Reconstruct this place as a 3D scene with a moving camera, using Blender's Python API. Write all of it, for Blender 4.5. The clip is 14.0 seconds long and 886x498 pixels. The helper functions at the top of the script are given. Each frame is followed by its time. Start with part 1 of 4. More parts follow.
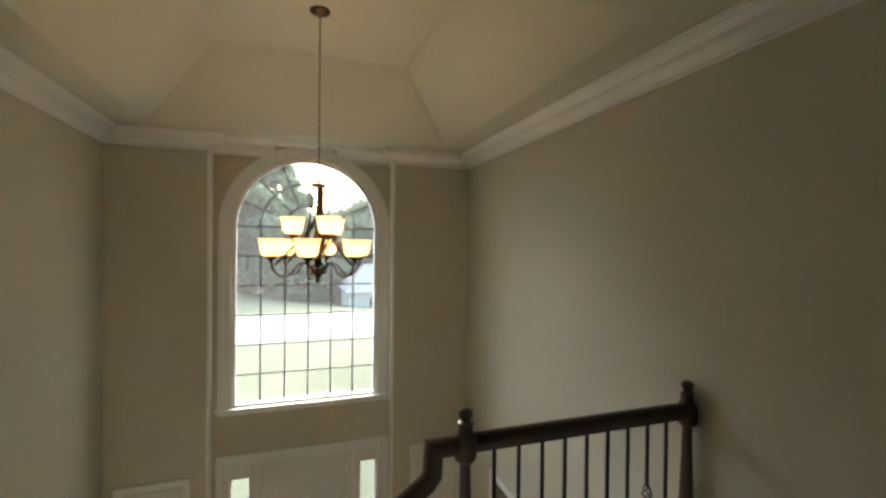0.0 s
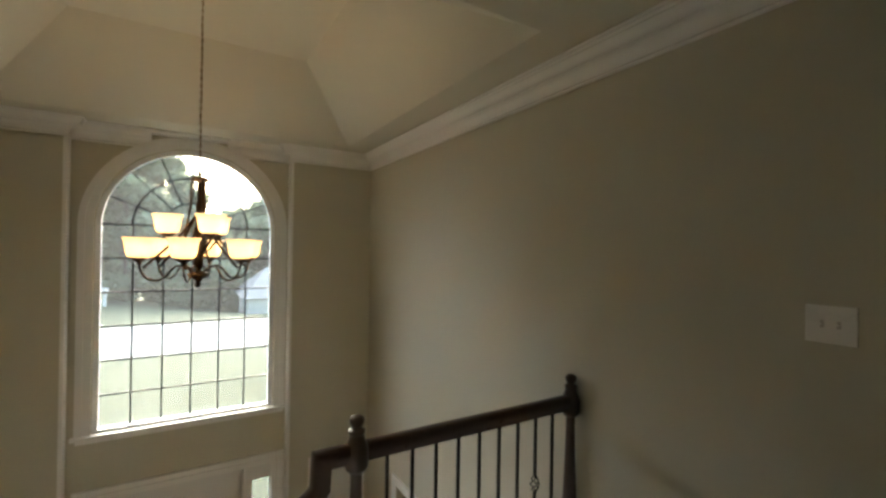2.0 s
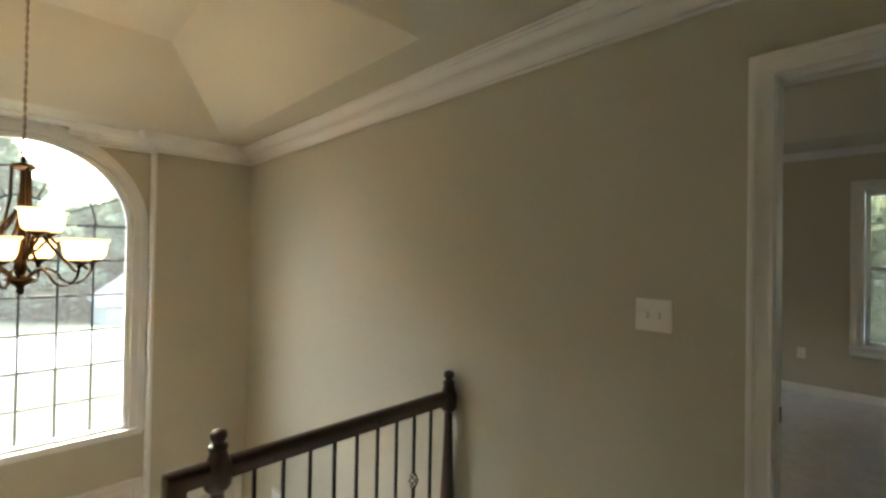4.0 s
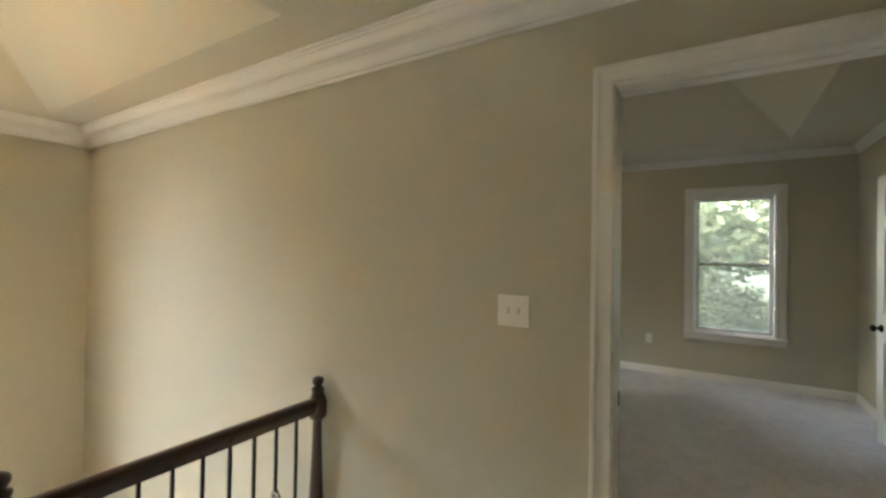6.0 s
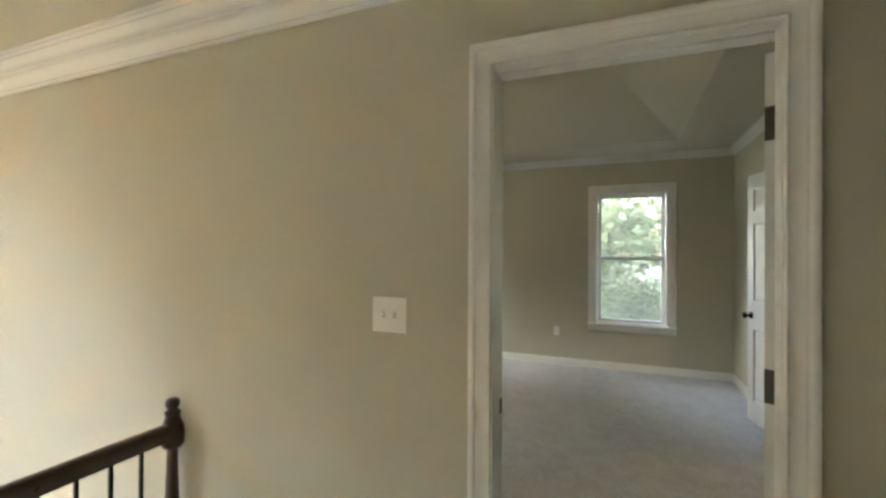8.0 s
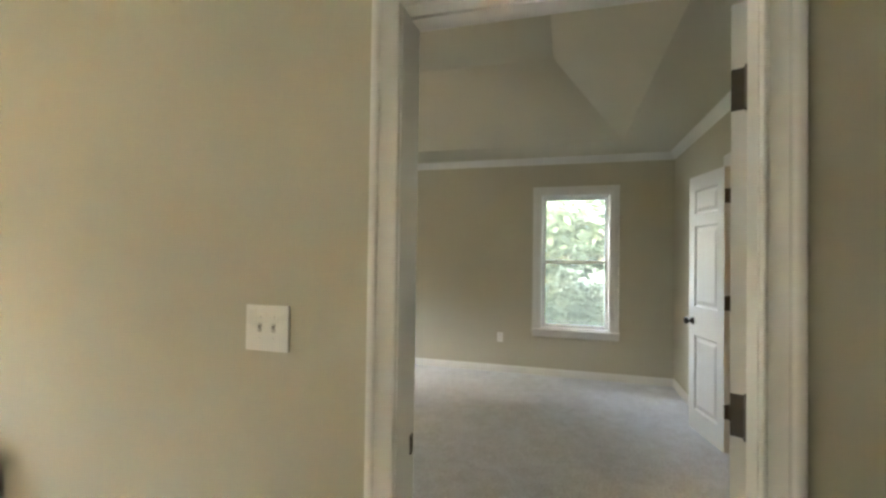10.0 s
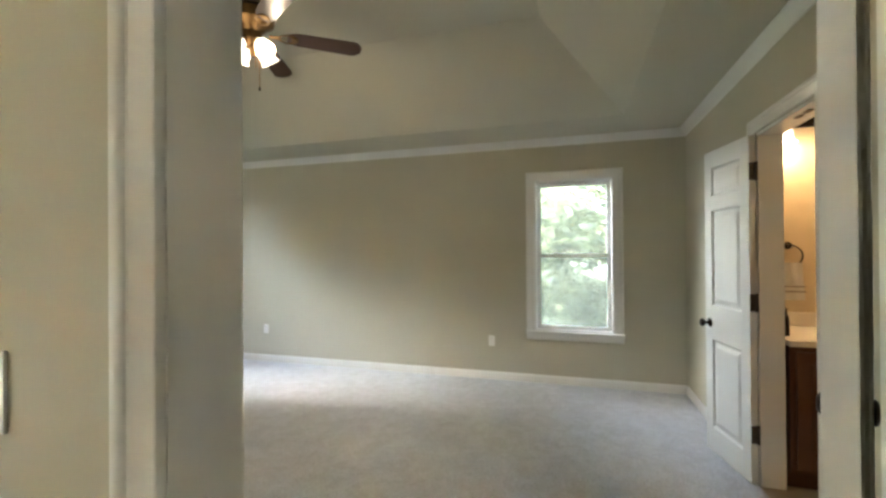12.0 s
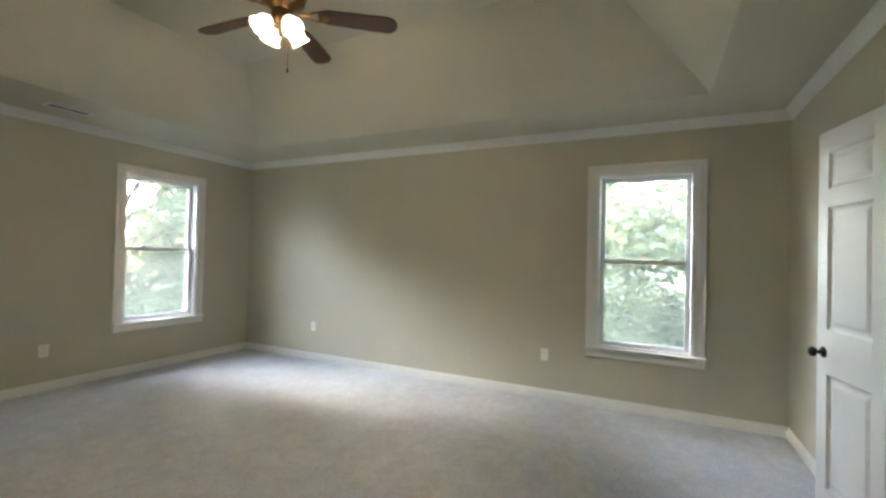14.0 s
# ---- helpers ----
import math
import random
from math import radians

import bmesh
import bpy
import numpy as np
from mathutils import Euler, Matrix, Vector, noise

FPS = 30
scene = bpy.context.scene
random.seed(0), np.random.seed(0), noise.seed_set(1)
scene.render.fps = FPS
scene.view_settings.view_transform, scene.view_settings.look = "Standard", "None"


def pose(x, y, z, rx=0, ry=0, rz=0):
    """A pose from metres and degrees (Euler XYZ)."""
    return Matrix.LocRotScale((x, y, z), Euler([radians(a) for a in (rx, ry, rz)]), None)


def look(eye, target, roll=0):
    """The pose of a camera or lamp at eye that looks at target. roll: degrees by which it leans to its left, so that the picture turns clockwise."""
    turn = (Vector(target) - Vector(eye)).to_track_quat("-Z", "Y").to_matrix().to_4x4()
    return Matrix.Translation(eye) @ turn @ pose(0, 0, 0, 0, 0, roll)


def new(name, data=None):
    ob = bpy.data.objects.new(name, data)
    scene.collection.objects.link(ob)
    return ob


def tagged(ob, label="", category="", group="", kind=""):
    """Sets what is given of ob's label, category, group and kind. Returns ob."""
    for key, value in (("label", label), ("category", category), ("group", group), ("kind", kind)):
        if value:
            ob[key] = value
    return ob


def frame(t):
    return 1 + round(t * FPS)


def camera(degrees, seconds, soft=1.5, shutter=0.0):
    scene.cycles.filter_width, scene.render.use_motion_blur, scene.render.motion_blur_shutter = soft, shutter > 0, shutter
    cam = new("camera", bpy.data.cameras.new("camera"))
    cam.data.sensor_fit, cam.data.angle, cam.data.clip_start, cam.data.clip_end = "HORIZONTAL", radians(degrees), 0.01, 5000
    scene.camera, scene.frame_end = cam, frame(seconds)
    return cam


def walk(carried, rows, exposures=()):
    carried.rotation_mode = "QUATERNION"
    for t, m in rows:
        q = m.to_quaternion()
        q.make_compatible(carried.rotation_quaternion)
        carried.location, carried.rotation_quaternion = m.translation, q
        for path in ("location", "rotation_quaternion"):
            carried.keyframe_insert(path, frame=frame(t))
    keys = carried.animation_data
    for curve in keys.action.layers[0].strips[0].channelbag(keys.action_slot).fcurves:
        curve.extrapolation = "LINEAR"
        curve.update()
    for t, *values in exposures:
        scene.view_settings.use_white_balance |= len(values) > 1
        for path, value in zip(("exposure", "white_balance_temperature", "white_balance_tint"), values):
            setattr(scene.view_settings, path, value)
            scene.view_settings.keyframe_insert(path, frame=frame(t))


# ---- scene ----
cam = camera(91.3, 14.0, soft=2.7)
SKY, GLOW, CHANDELIER, FANLIGHT, BATHLIGHT = 0.15, 0.06, 0.085, 0.125, 0.11
EXPOSURES = [(0, 4.14, 6130, 10), (1.5, 3.99, 6130, 10), (3.0, 4.4, 6180, 10), (5.5, 5.45, 6230, 10), (8.5, 6.06, 5980, 10), (10.8, 6.4, 5980, 10), (12.3, 6.46, 5880, 10), (14, 6.38, 5760, 10)]
PATH = [
    (0, (2.602, 0.037, 1.425), (3.256, 1.927, 1.411), 0.6),
    (0.5, (2.62, 0.046, 1.425), (3.362, 1.903, 1.41), 0.7),
    (1, (2.635, 0.049, 1.421), (3.47, 1.866, 1.41), 0.9),
    (1.5, (2.665, 0.053, 1.414), (3.596, 1.824, 1.41), 0.9),
    (2, (2.679, 0.043, 1.414), (3.709, 1.757, 1.422), 0.9),
    (2.5, (2.703, 0.035, 1.421), (3.836, 1.684, 1.434), 0.6),
    (3, (2.724, 0.027, 1.42), (3.954, 1.604, 1.443), 0.6),
    (3.2, (2.728, 0.016, 1.421), (3.994, 1.564, 1.448), 0.6),
    (5.3, (2.832, -0.045, 1.402), (4.438, 1.147, 1.422), 1.3),
    (5.5, (2.86, -0.049, 1.401), (4.493, 1.106, 1.428), 1.1),
    (6, (2.892, -0.073, 1.415), (4.591, 0.982, 1.436), 0.9),
    (6.5, (2.927, -0.096, 1.416), (4.686, 0.856, 1.447), 0.5),
    (7, (2.985, -0.116, 1.418), (4.777, 0.772, 1.442), 0.2),
    (7.5, (3.069, -0.139, 1.421), (4.891, 0.687, 1.434), 0.1),
    (8, (3.168, -0.168, 1.421), (5.019, 0.59, 1.429), 0.3),
    (8.5, (3.241, -0.178, 1.409), (5.108, 0.54, 1.42), 0.9),
    (8.7, (3.273, -0.176, 1.403), (5.144, 0.531, 1.412), 1.2),
    (10.8, (3.782, -0.211, 1.39), (5.724, 0.260, 1.422), -0.2),
    (11, (3.853, -0.231, 1.389), (5.793, 0.247, 1.413), -0.6),
    (11.5, (4.017, -0.267, 1.395), (5.944, 0.258, 1.409), -0.8),
    (12, (4.144, -0.296, 1.398), (6.061, 0.285, 1.407), -0.4),
    (12.5, (4.303, -0.323, 1.385), (6.191, 0.338, 1.383), 0.7),
    (13, (4.445, -0.324, 1.387), (6.309, 0.397, 1.388), 1.4),
    (13.5, (4.524, -0.346, 1.37), (6.363, 0.440, 1.387), 1.7),
    (14, (4.59, -0.38, 1.354), (6.386, 0.499, 1.384), 1.4),
]
walk(cam, [(t, look(eye, target, roll)) for t, eye, target, roll in PATH], EXPOSURES)

# ---- light ----
world = bpy.data.worlds.new("sky")
scene.world = world
world.use_nodes = True
_wn = world.node_tree.nodes
_sky = _wn.new("ShaderNodeTexSky")
_sky.sky_type = "NISHITA"
_sky.sun_disc = False
_sky.sun_elevation = radians(32)
_sky.sun_rotation = radians(8.5)
_sky.air_density, _sky.dust_density = 1.3, 4.0
_wn["Background"].inputs[1].default_value = SKY
world.node_tree.links.new(_sky.outputs[0], _wn["Background"].inputs[0])
sun = new("sun", bpy.data.lights.new("sun", "SUN"))
sun.data.energy, sun.data.angle, sun.data.color = 1.5, radians(125), (0.90, 0.96, 1.0)
sun.matrix_world = look((4.5, 30, 19), (0, 0, 0))


def bulb(name, place, watts, colour, size=0.03):
    """A small round lamp inside a glass shade."""
    ob = new(name, bpy.data.lights.new(name, "POINT"))
    ob.data.energy, ob.data.color, ob.data.shadow_soft_size = watts, colour, size
    ob.location = place
    return ob


# ---- materials ----
def material(name, colour, rough=0.6, metal=0.0, vary=0.08, scale=6.0, grain=0.0, grain_scale=200.0, emit=0.0, coat=0.0, tint=None, ior=1.45):
    """A procedural surface: two scales of colour change, roughness change and fine relief."""
    m = bpy.data.materials.new(name)
    m.use_nodes = True
    n, l = m.node_tree.nodes, m.node_tree.links
    b = n["Principled BSDF"]
    b.inputs["Metallic"].default_value = metal
    b.inputs["IOR"].default_value = ior
    b.inputs["Coat Weight"].default_value = coat
    tc = n.new("ShaderNodeTexCoord")
    big = n.new("ShaderNodeTexNoise")
    big.inputs["Scale"].default_value, big.inputs["Detail"].default_value = scale, 5.0
    fine = n.new("ShaderNodeTexNoise")
    fine.inputs["Scale"].default_value, fine.inputs["Detail"].default_value = grain_scale, 3.0
    l.new(tc.outputs["Object"], big.inputs["Vector"])
    l.new(tc.outputs["Object"], fine.inputs["Vector"])
    mix = n.new("ShaderNodeMix")
    mix.data_type = "RGBA"
    other = tint or tuple(c * (1 - 2.2 * vary) for c in colour)
    mix.inputs["A"].default_value = (*colour, 1)
    mix.inputs["B"].default_value = (*other, 1)
    add = n.new("ShaderNodeMath")
    add.operation = "MULTIPLY_ADD"
    add.inputs[1].default_value, add.inputs[2].default_value = 0.35, 0.0
    l.new(fine.outputs["Fac"], add.inputs[0])
    add2 = n.new("ShaderNodeMath")
    add2.operation = "MULTIPLY_ADD"
    add2.inputs[1].default_value = 0.65
    l.new(big.outputs["Fac"], add2.inputs[0])
    l.new(add.outputs[0], add2.inputs[2])
    l.new(add2.outputs[0], mix.inputs["Factor"])
    l.new(mix.outputs["Result"], b.inputs["Base Color"])
    rr = n.new("ShaderNodeMapRange")
    rr.inputs["To Min"].default_value, rr.inputs["To Max"].default_value = max(0.02, rough - 0.07), min(1.0, rough + 0.07)
    l.new(big.outputs["Fac"], rr.inputs["Value"])
    l.new(rr.outputs["Result"], b.inputs["Roughness"])
    if grain:
        bump = n.new("ShaderNodeBump")
        bump.inputs["Strength"].default_value, bump.inputs["Distance"].default_value = grain, 0.004
        l.new(fine.outputs["Fac"], bump.inputs["Height"])
        l.new(bump.outputs["Normal"], b.inputs["Normal"])
    if emit:
        b.inputs["Emission Color"].default_value = (*(tint or colour), 1)
        b.inputs["Emission Strength"].default_value = emit
    return m


PAINT = material("wall_paint", (0.515, 0.493, 0.388), 0.62, vary=0.03, scale=1.3, grain=0.12, grain_scale=260)
CEILING = material("ceiling_paint", (0.575, 0.555, 0.453), 0.85, vary=0.03, scale=1.1, grain=0.2, grain_scale=180)
TRIM = material("white_trim_paint", (0.77, 0.768, 0.74), 0.36, vary=0.03, scale=3, grain=0.04, grain_scale=90)
DOORPAINT = material("white_door_paint", (0.70, 0.70, 0.675), 0.52, vary=0.03, scale=4, grain=0.05, grain_scale=120)
VINYL = material("white_vinyl", (0.80, 0.81, 0.82), 0.35, vary=0.02, scale=4)
PLASTIC = material("white_plastic", (0.82, 0.81, 0.77), 0.28, vary=0.02, scale=9)
SWITCH_SLOT = material("grey_slot_shade", (0.55, 0.53, 0.49), 0.6, vary=0.05)
SLOT = material("dark_slot_shade", (0.16, 0.15, 0.13), 0.6, vary=0.05)
DUCT_SHADE = material("duct_shade", (0.03, 0.03, 0.028), 0.9, vary=0.1)
WOOD = material("dark_stained_wood", (0.060, 0.030, 0.016), 0.30, vary=0.22, scale=14, grain=0.1, grain_scale=160, coat=0.25)
IRON = material("black_iron", (0.022, 0.019, 0.017), 0.42, metal=0.6, vary=0.15, scale=30, grain=0.15, grain_scale=300)
BRONZE = material("oil_rubbed_bronze", (0.032, 0.024, 0.018), 0.38, metal=0.8, vary=0.25, scale=25, grain=0.1, grain_scale=240)
ANTIQUE = material("antique_bronze", (0.125, 0.078, 0.042), 0.36, metal=0.75, vary=0.3, scale=25, grain=0.1, grain_scale=240)
BRASS = material("antique_bronze_gilt", (0.30, 0.18, 0.075), 0.34, metal=0.9, vary=0.3, scale=22, grain=0.08, grain_scale=200)
LANDING = material("hall_carpet", (0.50, 0.50, 0.52), 0.95, vary=0.15, scale=3, grain=0.9, grain_scale=420)
FLOORWOOD = material("foyer_floor_wood", (0.22, 0.12, 0.06), 0.35, vary=0.2, scale=4, grain=0.1, grain_scale=60)
VANITY = material("brown_cabinet_wood", (0.115, 0.042, 0.016), 0.36, vary=0.2, scale=7, grain=0.1, grain_scale=90)
MARBLE = material("cream_cultured_marble", (0.78, 0.74, 0.66), 0.18, vary=0.06, scale=3)
TOWEL = material("white_towel_cloth", (0.80, 0.78, 0.74), 0.95, vary=0.06, scale=20, grain=0.8, grain_scale=500)
STRIPE = material("grey_towel_band", (0.35, 0.30, 0.24), 0.95, vary=0.08, scale=20, grain=0.8, grain_scale=500)
CHROME = material("brushed_nickel", (0.55, 0.53, 0.50), 0.25, metal=1.0, vary=0.05)
BATHWALL = material("bath_wall_paint", (0.60, 0.50, 0.34), 0.6, vary=0.03, scale=1.5, grain=0.1, grain_scale=250)
TILE = material("bath_floor_tile", (0.52, 0.46, 0.38), 0.35, vary=0.1, scale=5)
MUNTIN = material("lead_grille", (0.075, 0.075, 0.075), 0.45, metal=0.3, vary=0.1)
BLADE = material("walnut_fan_blade", (0.085, 0.040, 0.022), 0.36, vary=0.25, scale=9, grain=0.08, grain_scale=80)
FANSHADE = material("lit_frosted_glass", (0.9, 0.85, 0.75), 0.35, vary=0.06, scale=12, emit=GLOW * 0.9, tint=(1.0, 0.80, 0.52))
GRASS = material("lawn_grass", (0.075, 0.088, 0.05), 0.9, vary=0.2, scale=0.5, grain=0.9, grain_scale=25, tint=(0.06, 0.072, 0.038))
ROAD = material("pale_concrete", (0.33, 0.325, 0.31), 0.85, vary=0.1, scale=0.7, grain=0.3, grain_scale=30)
BARK = material("tree_bark", (0.10, 0.075, 0.055), 0.9, vary=0.25, scale=9, grain=0.8, grain_scale=40)
ROOF = material("grey_shingle", (0.28, 0.28, 0.29), 0.85, vary=0.15, scale=4, grain=0.5, grain_scale=20)
SIDING = material("pale_siding", (0.62, 0.60, 0.56), 0.7, vary=0.06, scale=2)
WHITEPOST = material("white_post_paint", (0.8, 0.8, 0.78), 0.5, vary=0.05)


def leaf_material(name, a, b_colour):
    m = material(name, a, 0.55, vary=0.2, scale=0.8, tint=b_colour)
    n, l = m.node_tree.nodes, m.node_tree.links
    info = n.new("ShaderNodeNewGeometry")
    hsv = n.new("ShaderNodeHueSaturation")
    ramp = n.new("ShaderNodeMapRange")
    ramp.inputs["To Min"].default_value, ramp.inputs["To Max"].default_value = 0.7, 1.4
    l.new(info.outputs["Random Per Island"], ramp.inputs["Value"])
    l.new(ramp.outputs["Result"], hsv.inputs["Value"])
    b = n["Principled BSDF"]
    src = b.inputs["Base Color"].links[0].from_socket
    l.new(src, hsv.inputs["Color"])
    l.new(hsv.outputs["Color"], b.inputs["Base Color"])
    tr = n.new("ShaderNodeBsdfTranslucent")
    l.new(hsv.outputs["Color"], tr.inputs["Color"])
    mx = n.new("ShaderNodeMixShader")
    mx.inputs[0].default_value = 0.5
    l.new(b.outputs[0], mx.inputs[1])
    l.new(tr.outputs[0], mx.inputs[2])
    l.new(mx.outputs[0], n["Material Output"].inputs["Surface"])
    return m


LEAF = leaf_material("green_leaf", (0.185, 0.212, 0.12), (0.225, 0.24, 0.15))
# Far leaves are paler: the haze of distance is put into their colour.
HAZYLEAF = leaf_material("hazy_far_leaf", (0.20, 0.25, 0.16), (0.24, 0.28, 0.19))


def shade_material():
    """Cream alabaster glass that lets the lamp inside shine through."""
    m = material("lit_alabaster_glass", (0.93, 0.85, 0.66), 0.35, vary=0.14, scale=14, emit=GLOW * 0.75, tint=(1.0, 0.80, 0.50))
    n, l = m.node_tree.nodes, m.node_tree.links
    b = n["Principled BSDF"]
    thin = n.new("ShaderNodeBsdfTranslucent")
    l.new(b.inputs["Base Color"].links[0].from_socket, thin.inputs["Color"])
    mx = n.new("ShaderNodeMixShader")
    mx.inputs[0].default_value = 0.6
    l.new(b.outputs[0], mx.inputs[1])
    l.new(thin.outputs[0], mx.inputs[2])
    l.new(mx.outputs[0], n["Material Output"].inputs["Surface"])
    return m


SHADE = shade_material()


def carpet_material():
    """Grey cut-pile carpet with brushed patches and coarse tufts."""
    m = material("grey_carpet", (0.535, 0.56, 0.615), 0.97, vary=0.12, scale=2.2, grain=0.0)
    n, l = m.node_tree.nodes, m.node_tree.links
    b = n["Principled BSDF"]
    tc = n.new("ShaderNodeTexCoord")
    tuft = n.new("ShaderNodeTexNoise")
    tuft.inputs["Scale"].default_value, tuft.inputs["Detail"].default_value = 70.0, 4.0
    swirl = n.new("ShaderNodeTexNoise")
    swirl.inputs["Scale"].default_value, swirl.inputs["Detail"].default_value, swirl.inputs["Distortion"].default_value = 9.0, 5.0, 0.8
    for t in (tuft, swirl):
        l.new(tc.outputs["Object"], t.inputs["Vector"])
    ramp = n.new("ShaderNodeMapRange")
    ramp.inputs["From Min"].default_value, ramp.inputs["From Max"].default_value = 0.3, 0.7
    ramp.inputs["To Min"].default_value, ramp.inputs["To Max"].default_value = 0.86, 1.18
    l.new(tuft.outputs["Fac"], ramp.inputs["Value"])
    ramp2 = n.new("ShaderNodeMapRange")
    ramp2.inputs["From Min"].default_value, ramp2.inputs["From Max"].default_value = 0.35, 0.65
    ramp2.inputs["To Min"].default_value, ramp2.inputs["To Max"].default_value = 0.94, 1.10
    l.new(swirl.outputs["Fac"], ramp2.inputs["Value"])
    mul = n.new("ShaderNodeMath")
    mul.operation = "MULTIPLY"
    l.new(ramp.outputs["Result"], mul.inputs[0])
    l.new(ramp2.outputs["Result"], mul.inputs[1])
    hsv = n.new("ShaderNodeHueSaturation")
    l.new(b.inputs["Base Color"].links[0].from_socket, hsv.inputs["Color"])
    l.new(mul.outputs[0], hsv.inputs["Value"])
    l.new(hsv.outputs["Color"], b.inputs["Base Color"])
    bump = n.new("ShaderNodeBump")
    bump.inputs["Strength"].default_value, bump.inputs["Distance"].default_value = 0.6, 0.008
    l.new(tuft.outputs["Fac"], bump.inputs["Height"])
    l.new(bump.outputs["Normal"], b.inputs["Normal"])
    b.inputs["Sheen Weight"].default_value = 0.3
    return m


CARPET = carpet_material()


def glass_material():
    m = bpy.data.materials.new("window_glass")
    m.use_nodes = True
    n, l = m.node_tree.nodes, m.node_tree.links
    n.remove(n["Principled BSDF"])
    clear = n.new("ShaderNodeBsdfTransparent")
    # Grey tint put into the pane dims the view outdoors against the room.
    clear.inputs[0].default_value = (0.62, 0.63, 0.605, 1)
    gloss = n.new("ShaderNodeBsdfGlossy")
    gloss.inputs["Roughness"].default_value = 0.02
    fres = n.new("ShaderNodeFresnel")
    fres.inputs["IOR"].default_value = 1.45
    mx = n.new("ShaderNodeMixShader")
    l.new(fres.outputs[0], mx.inputs[0])
    l.new(clear.outputs[0], mx.inputs[1])
    l.new(gloss.outputs[0], mx.inputs[2])
    # Faint translucent layer: the window's glare is mixed into the pane as a veil.
    glare_veil = n.new("ShaderNodeBsdfTranslucent")
    glare_veil.inputs["Color"].default_value = (0.8, 0.83, 0.82, 1)
    veiled = n.new("ShaderNodeMixShader")
    veiled.inputs[0].default_value = 0.012
    l.new(mx.outputs[0], veiled.inputs[1])
    l.new(glare_veil.outputs[0], veiled.inputs[2])
    l.new(veiled.outputs[0], n["Material Output"].inputs["Surface"])
    return m


GLASS = glass_material()


def screen_material():
    """Fine grey insect mesh, mostly see-through."""
    m = bpy.data.materials.new("insect_mesh")
    m.use_nodes = True
    n, l = m.node_tree.nodes, m.node_tree.links
    b = n["Principled BSDF"]
    b.inputs["Base Color"].default_value = (0.06, 0.062, 0.065, 1)
    b.inputs["Roughness"].default_value = 0.7
    thin = n.new("ShaderNodeBsdfTranslucent")
    thin.inputs["Color"].default_value = (0.06, 0.063, 0.065, 1)
    both = n.new("ShaderNodeMixShader")
    both.inputs[0].default_value = 0.6
    clear = n.new("ShaderNodeBsdfTransparent")
    mx = n.new("ShaderNodeMixShader")
    mx.inputs[0].default_value = 0.24
    l.new(b.outputs[0], both.inputs[1])
    l.new(thin.outputs[0], both.inputs[2])
    l.new(clear.outputs[0], mx.inputs[1])
    l.new(both.outputs[0], mx.inputs[2])
    l.new(mx.outputs[0], n["Material Output"].inputs["Surface"])
    return m


MESH = screen_material()


# ---- mesh helpers ----
def mesh_object(name, bm, mat, smooth=False):
    bmesh.ops.recalc_face_normals(bm, faces=bm.faces)
    me = bpy.data.meshes.new(name)
    bm.to_mesh(me)
    bm.free()
    me.materials.append(mat)
    if smooth:
        for p in me.polygons:
            p.use_smooth = True
        me.set_sharp_from_angle(angle=radians(38))
    return new(name, me)


def part(name, bm, mat, parent, label="", smooth=False):
    """Links a bmesh as one mesh object under a thing or a part; coordinates are those of the parent's own space."""
    ob = mesh_object(name, bm, mat, smooth)
    ob.parent = parent
    if label:
        ob["label"] = label
    return ob


def thing(name, place, label, category, group="", kind="", turn=0.0):
    ob = new(name)
    ob.empty_display_size = 0.1
    ob.matrix_world = pose(*place, 0, 0, turn)
    return tagged(ob, label, category, group, kind)


def structure(name, bm, mat, label, category, smooth=False):
    return tagged(mesh_object(name, bm, mat, smooth), label, category, kind="structure")


def box(x0, x1, y0, y1, z0, z1, bm=None, bevel=0.0):
    own = bmesh.new()
    vs = [own.verts.new((x, y, z)) for x in (x0, x1) for y in (y0, y1) for z in (z0, z1)]
    for f in ((0, 1, 3, 2), (4, 6, 7, 5), (0, 4, 5, 1), (2, 3, 7, 6), (0, 2, 6, 4), (1, 5, 7, 3)):
        own.faces.new([vs[i] for i in f])
    if bevel:
        bmesh.ops.recalc_face_normals(own, faces=own.faces)
        bmesh.ops.bevel(own, geom=own.edges[:], offset=bevel, segments=2, affect="EDGES", profile=0.7)
    if bm is None:
        return own
    return merge(bm, own)


def merge(bm, other, m=None):
    """Adds the other bmesh to bm, moved by m."""
    table = {}
    for v in other.verts:
        table[v] = bm.verts.new(m @ v.co if m else v.co)
    for f in other.faces:
        try:
            bm.faces.new([table[v] for v in f.verts])
        except ValueError:
            pass
    other.free()
    return bm


def lathe(profile, steps=20, bm=None, m=None):
    """A turned solid from (radius, height) pairs round z."""
    own = bmesh.new()
    rings = []
    for r, z in profile:
        if r < 1e-5:
            rings.append([own.verts.new((0, 0, z))])
        else:
            rings.append([own.verts.new((r * math.cos(2 * math.pi * i / steps), r * math.sin(2 * math.pi * i / steps), z)) for i in range(steps)])
    for a, b in zip(rings, rings[1:]):
        for i in range(steps):
            j = (i + 1) % steps
            if len(a) == 1 and len(b) == 1:
                continue
            if len(a) == 1:
                own.faces.new((a[0], b[i], b[j]))
            elif len(b) == 1:
                own.faces.new((a[i], a[j], b[0]))
            else:
                own.faces.new((a[i], a[j], b[j], b[i]))
    for ring in (rings[0], rings[-1]):
        if len(ring) > 1:
            own.faces.new(ring)
    if bm is None and m is None:
        return own
    return merge(bm if bm is not None else bmesh.new(), own, m)


